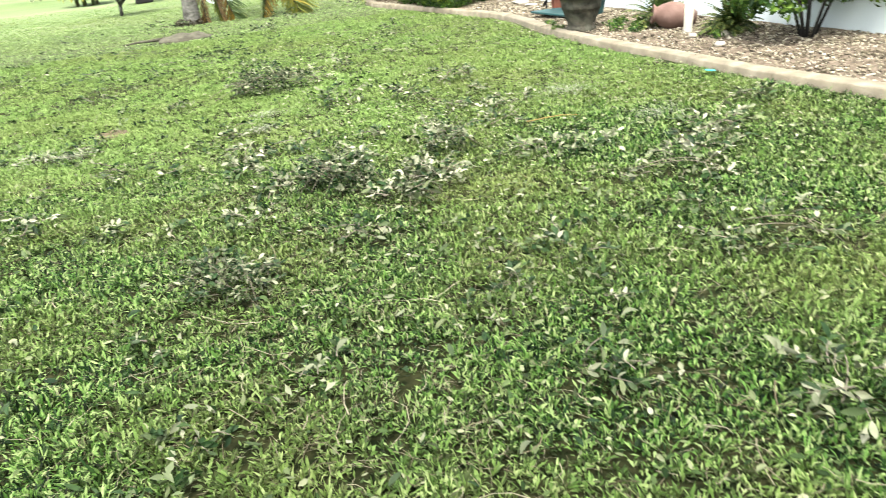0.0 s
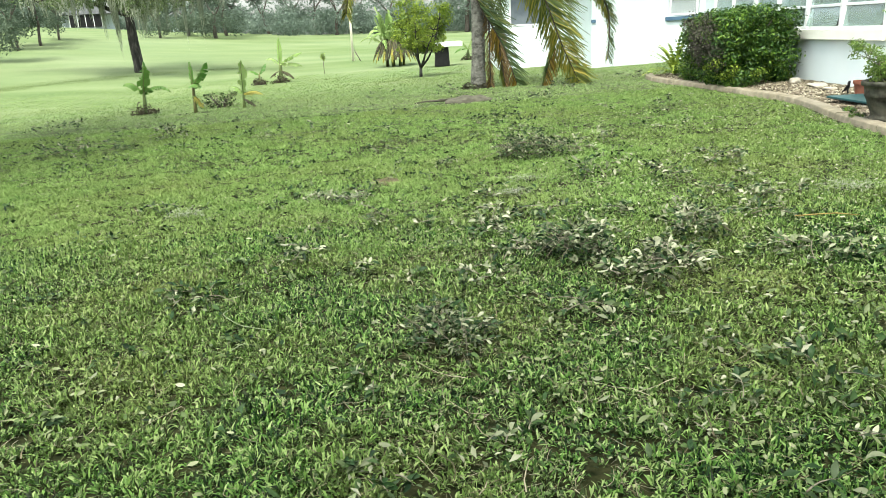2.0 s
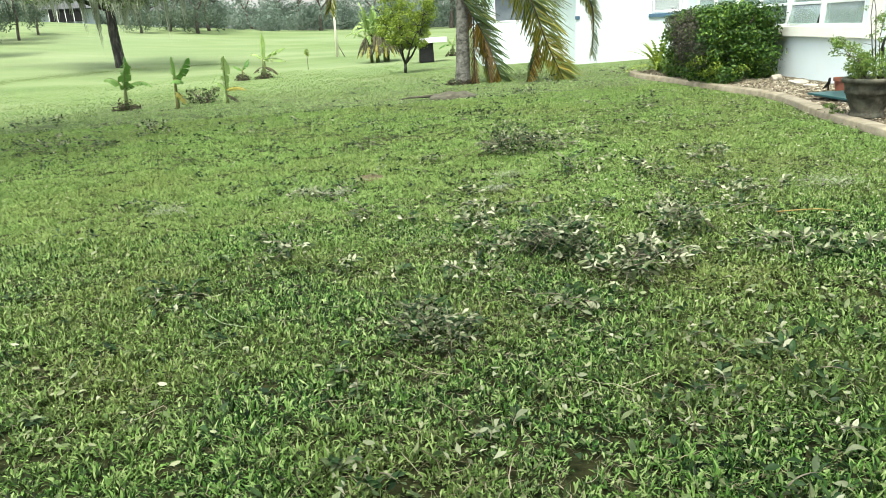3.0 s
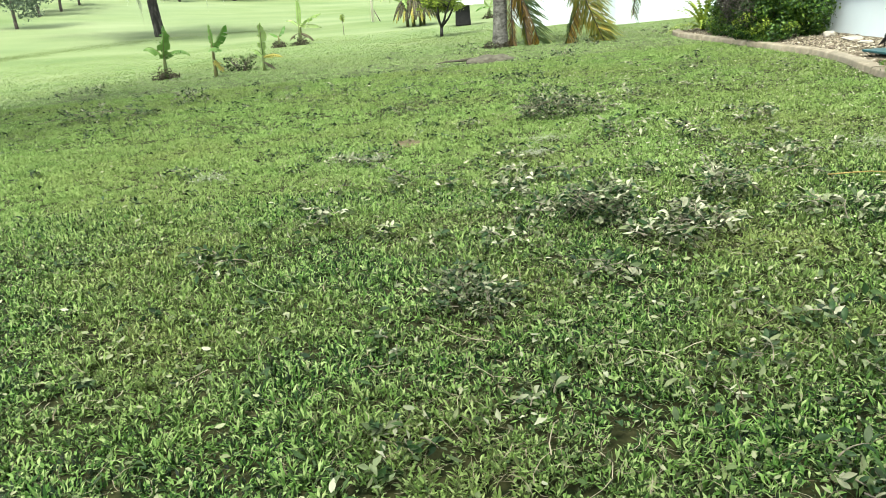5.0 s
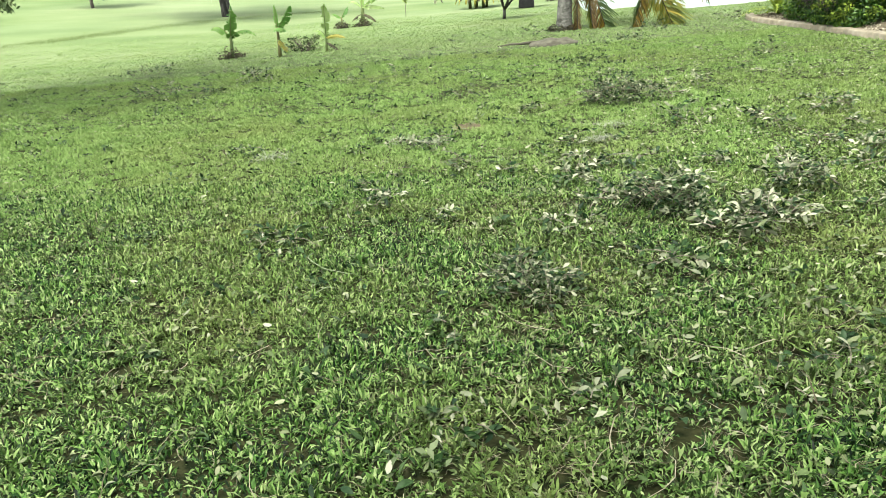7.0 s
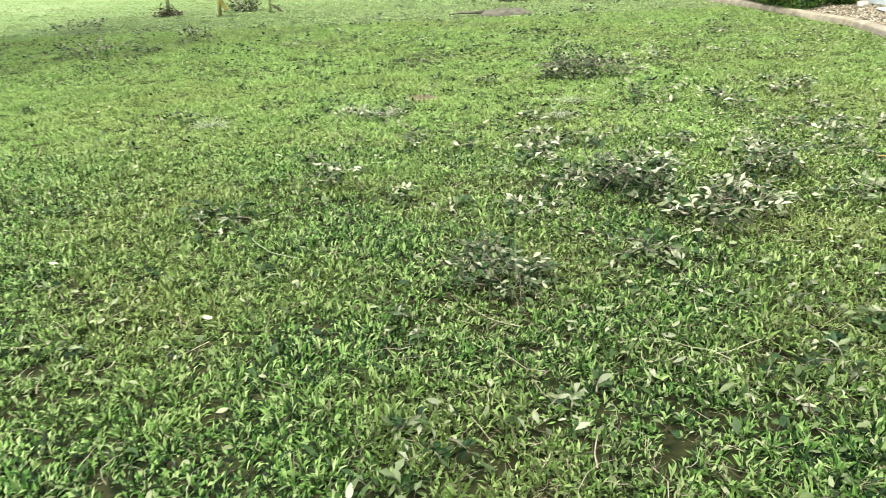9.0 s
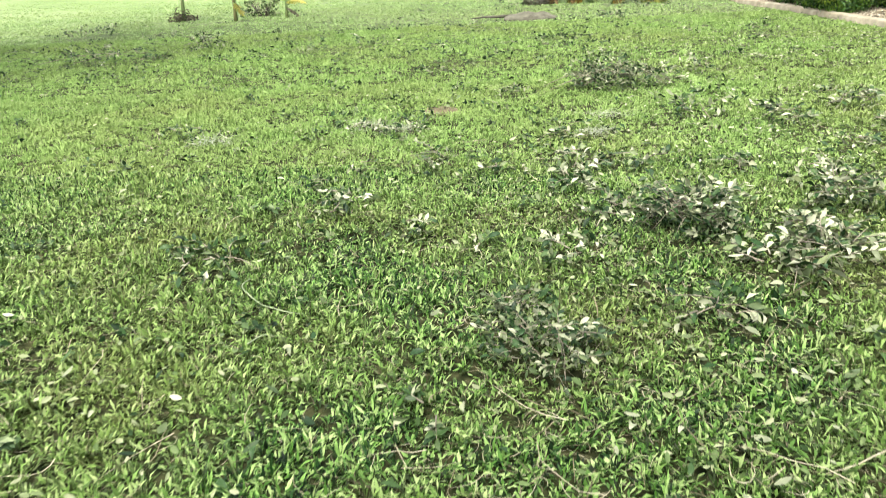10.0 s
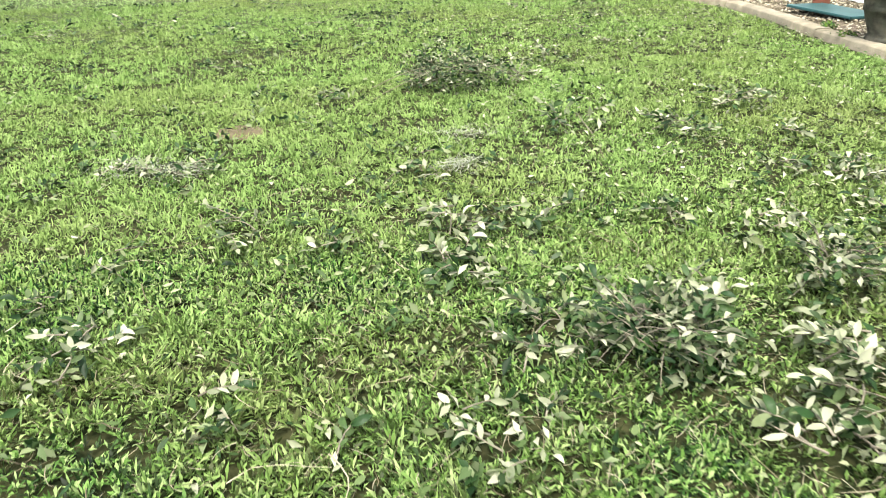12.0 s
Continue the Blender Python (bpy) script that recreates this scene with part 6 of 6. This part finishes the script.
def grass(name, n, y0, y1, length, width, lean, label, segs=2, per=6, place=scatter, spread=0.012, mat="blade"):
    """Tufts of blades that lean outwards from their middle."""
    x, y = place(n // per, y0, y1)
    t = tuft(x, y, 0.6, 4.3) + tuft(x + 3, y, 0.5, 1.3) + tuft(x, y + 5, 0.35, 9.0)
    keep = rng.uniform(0, 1, len(x)) < np.clip(0.85 + 0.45 * t, 0.55, 1) * np.clip((33 - np.hypot(x, y)) / 10, 0, 1)
    for hx, hy, hw, hd, _, many, _, _ in HEAPS:  # pressed down under the larger branches
        keep &= (((x - hx) / hw) ** 2 + ((y - hy) / hd) ** 2 > 0.15) | (rng.uniform(0, 1, len(x)) < (0.6 if many > 4 else 0.8))
    # fewer and shorter blades on a strip before the walker
    thinned = np.exp(-((x - 0.45) / 0.85) ** 2 - ((y - 3.0) / 2.6) ** 2)
    keep &= rng.uniform(0, 1, len(x)) > 0.1 * thinned
    x, y, t = x[keep], y[keep], t[keep] - 0.3 * thinned[keep]
    vigour = np.repeat(rng.uniform(0.65, 1.25, len(x)) * (1 + 0.35 * t), per)
    slant = np.repeat(rng.uniform(0, 2 * math.pi, len(x)), per)
    n = len(x) * per
    a = rng.uniform(0, 2 * math.pi, n)
    q = np.abs(rng.normal(0, spread, n))
    x, y = np.repeat(x, per) + np.cos(a) * q, np.repeat(y, per) + np.sin(a) * q
    z = ground_np(x, y) - 0.005
    a = a + rng.normal(0, 0.7, n)
    dx, dy = np.cos(a) + 0.45 * np.cos(slant), np.sin(a) + 0.45 * np.sin(slant)
    norm = np.maximum(np.hypot(dx, dy), 0.05)
    dx, dy = dx / norm, dy / norm
    L = length * rng.uniform(0.5, 1.35, n) * vigour
    w = width * rng.uniform(0.6, 1.3, n)
    tilt = np.clip(rng.normal(lean, 0.42, n), 0.05, 1.5)
    turn = np.arctan2(dy, dx) + math.pi / 2 + rng.normal(0, 0.5, n)
    s = np.stack([np.cos(turn) * w / 2, np.sin(turn) * w / 2, rng.normal(0, 0.25, n) * w / 2], 1)
    base = np.stack([x, y, z], 1)
    out = lambda k: np.stack([dx * np.sin(k), dy * np.sin(k), np.cos(k)], 1)
    curl = rng.uniform(0.0, 1.1, n)
    mid = base + out(tilt) * (L * 0.5)[:, None]
    high = mid + out(np.minimum(tilt + curl, 1.9)) * (L * 0.34)[:, None]
    tip = high + out(np.minimum(tilt + curl * 1.6, 2.1)) * (L * 0.16)[:, None]
    for p in (high, tip):
        p[:, 2] = np.maximum(p[:, 2], z + 0.012)
    i = np.arange(n)[:, None]
    if segs == 2:
        V = np.stack([base, mid * 0.75 + high * 0.25 + s, tip, mid * 0.75 + high * 0.25 - s], 1).reshape(-1, 3)
        F = np.concatenate([i * 4 + [0, 1, 3], i * 4 + [1, 2, 3]])
    else:
        V = np.stack([base - s, base + s, tip], 1).reshape(-1, 3)
        F = i * 3 + [0, 1, 2]
    tagged(new(name, mesh_np(name, V, F, M[mat])), label, "grass", kind="stuff")


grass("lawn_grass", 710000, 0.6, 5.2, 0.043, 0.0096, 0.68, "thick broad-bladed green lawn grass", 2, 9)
grass("lawn_grass", 440000, 4.4, 8.2, 0.042, 0.008, 0.6, "broad-bladed lawn grass in the middle of the lawn", 2, 8, spread=0.015, mat="blade_far_lit")
grass("lawn_grass", 380000, 8.0, 14.0, 0.04, 0.012, 0.6, "green lawn grass farther from the walker", 1, 6, spread=0.025, mat="blade_far_lit")
grass("lawn_grass", 330000, 14.0, 31.0, 0.034, 0.024, 0.65, "green lawn grass near the palm and house", 1, 3, spread=0.07, mat="blade_distant_lit")


def around(n, y0, y1):
    """The rest of the lawn, beside and behind the walker."""
    y = rng.uniform(y0, y1, n)
    cx = np.interp(y, [p.y for p in curb_line], [p.x for p in curb_line]) - 0.07
    x = rng.uniform(0, 1, n) * (cx + 9.0) - 9.0
    inside = (y > 0.6) & (x > np.maximum(-0.98 * y - 0.4, -0.62 * y - 6)) & (x < 1.28 * y + 0.5)
    return x[~inside], y[~inside]


grass("lawn_grass", 360000, -6.0, 9.5, 0.048, 0.03, 0.95, "lawn grass beside and behind the walker", 1, 4, around)


def edge_shade_strip(n):
    """Short blades where lawn meets field, the ledge's shade put into their colour."""
    line = smooth_curve([(-27, 14), (-23.5, 20), (-20.6, 26.4), (-18.9, 29.6), (-16.8, 33.4), (-14.4, 36.4), (-11.5, 38.6)], 8)
    k = rng.uniform(0, len(line) - 1.001, n)
    i = k.astype(int)
    px, py = np.array([p.x for p in line]), np.array([p.y for p in line])
    away = rng.normal(0, 0.6, n)
    x = px[i] + (px[i + 1] - px[i]) * (k - i) + away
    y = py[i] + (py[i + 1] - py[i]) * (k - i) + rng.normal(0, 0.2, n)
    z = ground_np(x, y) - 0.01
    tall = rng.uniform(0.015, 0.045, n) * np.clip((-12 - x) / 8, 0.3, 1)
    a = rng.uniform(0, 6.28, n)
    lean = np.stack([np.cos(a), np.sin(a), np.zeros(n)], 1) * (tall * 0.5)[:, None]
    side = np.stack([-np.sin(a), np.cos(a), np.zeros(n)], 1) * 0.012
    base = np.stack([x, y, z], 1)
    V = np.stack([base - side, base + side, base + lean + [0, 0, 1] * tall[:, None]], 1).reshape(-1, 3)
    return mesh_np("rough_grass", V, np.arange(n)[:, None] * 3 + [0, 1, 2], M["rough"])


tagged(new("rough_grass", edge_shade_strip(12000)), "olive blades along the edge of the field, darkened for its shaded ledge", "grass", kind="stuff")


def thinned_spots(n, y0, y1):
    """Spots on the strip before the walker where blades are thinned."""
    x, y = rng.normal(0.45, 0.7, n), rng.normal(3.0, 1.7, n)
    keep = (y > y0) & (y < y1)
    return x[keep], y[keep]


def stems(n, y0, y1, length, width, place=scatter):
    x, y = place(n, y0, y1)
    n = len(x)
    z = ground_np(x, y) + rng.uniform(0.01, 0.05, n)
    a = rng.uniform(0, 6.28, n)
    bend = rng.normal(0, 0.7, n)
    L = length * rng.uniform(0.3, 1.4, n)
    w = width * rng.uniform(0.5, 1.2, n) / 2
    p = np.stack([x, y, z], 1)
    rows = []
    for k in range(5):
        s = np.stack([-np.sin(a), np.cos(a), np.zeros(n)], 1) * (w * (1 - 0.15 * k))[:, None]
        rows += [p - s, p + s]
        p = p + np.stack([np.cos(a), np.sin(a), rng.normal(0, 0.2, n)], 1) * (L / 4)[:, None]
        a = a + bend * rng.uniform(0.1, 0.9, n)
    V = np.stack(rows, 1).reshape(-1, 3)
    i = np.arange(n)[:, None] * 10
    F = np.concatenate([i + q for k in range(4) for q in ([2 * k, 2 * k + 1, 2 * k + 3], [2 * k, 2 * k + 3, 2 * k + 2])])
    return mesh_np("dry_stems", V, F, M["straw"])


tagged(new("dry_stems", stems(12000, 0.7, 9.0, 0.08, 0.0028)), "dry tan stems and runners in the grass", "dry grass", kind="stuff")
tagged(new("dry_stems", stems(3200, 0.7, 7.5, 0.07, 0.0028, thinned_spots)), "brown dry runners where the grass is thin", "dry grass", kind="stuff")
tagged(new("dry_stems", stems(1500, 0.7, 6.0, 0.2, 0.0048)), "pale curled runners lying on top of the grass", "dry grass", kind="stuff")


def litter(n, y0, y1, size, mat="litter", left=-99.0):
    x, y = scatter(n, y0, y1)
    x, y = x[x > left], y[x > left]
    t = tuft(x, y, 1.0, 0.8)
    keep = rng.uniform(0, 1, len(x)) < 0.45 + 0.4 * t + 0.4 * (x > -0.2) + 0.3 * (x > 1.6)
    x, y = x[keep], y[keep]
    n = len(x)
    z = ground_np(x, y) + rng.uniform(0.015, 0.055, n)
    a = rng.uniform(0, 6.28, n)
    L = size * rng.uniform(0.55, 1.25, n)
    W = L * rng.uniform(0.35, 0.55, n)
    nrm = np.stack([rng.normal(0, 0.4, n), rng.normal(0, 0.4, n), np.ones(n)], 1)
    nrm /= np.linalg.norm(nrm, axis=1, keepdims=True)
    u = np.stack([np.cos(a), np.sin(a), np.zeros(n)], 1)
    u -= nrm * (u * nrm).sum(1, keepdims=True)
    v = np.cross(nrm, u)
    c = np.stack([x, y, z], 1)
    up = nrm * (L * rng.normal(0.08, 0.1, n))[:, None]
    uu, vv = u * L[:, None] / 2, v * W[:, None] / 2
    V = np.stack([c - uu, c - uu * 0.45 + vv * 0.85 + up, c + uu * 0.35 + vv * 0.9 + up, c + uu, c + uu * 0.35 - vv * 0.9 + up, c - uu * 0.45 - vv * 0.85 + up, c], 1).reshape(-1, 3)
    i = np.arange(n)[:, None] * 7
    F = np.concatenate([i + [6, j, (j + 1) % 6] for j in range(6)])
    return mesh_np("fallen_leaves", V, F, M[mat])


tagged(new("fallen_leaves", litter(11500, 0.7, 6.2, 0.035)), "scattered grey green fallen oak leaves", "fallen leaves", kind="stuff")
tagged(new("fallen_leaves", litter(10500, 2.2, 11.0, 0.036, "litter_pale", 0.8)), "small pale scraps of upturned oak leaves", "fallen leaves", kind="stuff")
tagged(new("fallen_leaves", litter(6000, 6.2, 12.5, 0.042)), "fallen leaves strewn over the lawn", "fallen leaves", kind="stuff")
tagged(new("fallen_leaves", litter(2400, 12.5, 24.0, 0.052)), "fallen leaves far across the lawn", "fallen leaves", kind="stuff")


def debris(n, y0, y1, size, reach, right=9.0):
    """Small heaps of torn leaves and twig ends, a handful of leaves in each."""
    x, y = scatter(n, y0, y1)
    x, y = x[x < right], y[x < right]
    keep = rng.uniform(0, 1, len(x)) < 0.5 + 0.5 * tuft(x, y, 1.0, 0.6)
    x, y = x[keep], y[keep]
    many = rng.integers(4, 15, len(x))
    wide = np.repeat(rng.uniform(0.4, 1.2, len(x)) * reach, many)
    x, y = np.repeat(x, many) + rng.normal(0, 1, many.sum()) * wide, np.repeat(y, many) + rng.normal(0, 0.7, many.sum()) * wide
    z = ground_np(x, y) + 0.03 + np.abs(rng.normal(0, 0.022, len(x)))
    nrm = rng.normal(0, 0.65, (len(x), 3)) + [0, 0, 1]
    return mesh_np("torn_leaves", *leaf_cards(np.stack([x, y, z], 1), nrm, np.full(len(x), size), 0.48, 0.12), M["debris"])


tagged(new("torn_leaves", debris(420, 1.2, 6.5, 0.05, 0.05, 2.2)), "small clusters of dark torn leaves in the grass", "fallen leaves", kind="stuff")
tagged(new("torn_leaves", debris(850, 6.5, 14.0, 0.055, 0.07, 2.0)), "dark torn leaves strewn over the middle of the lawn", "fallen leaves", kind="stuff")
tagged(new("torn_leaves", debris(240, 14.0, 20.0, 0.05, 0.1, 3.0)), "dark torn leaves far across the lawn", "fallen leaves", kind="stuff")
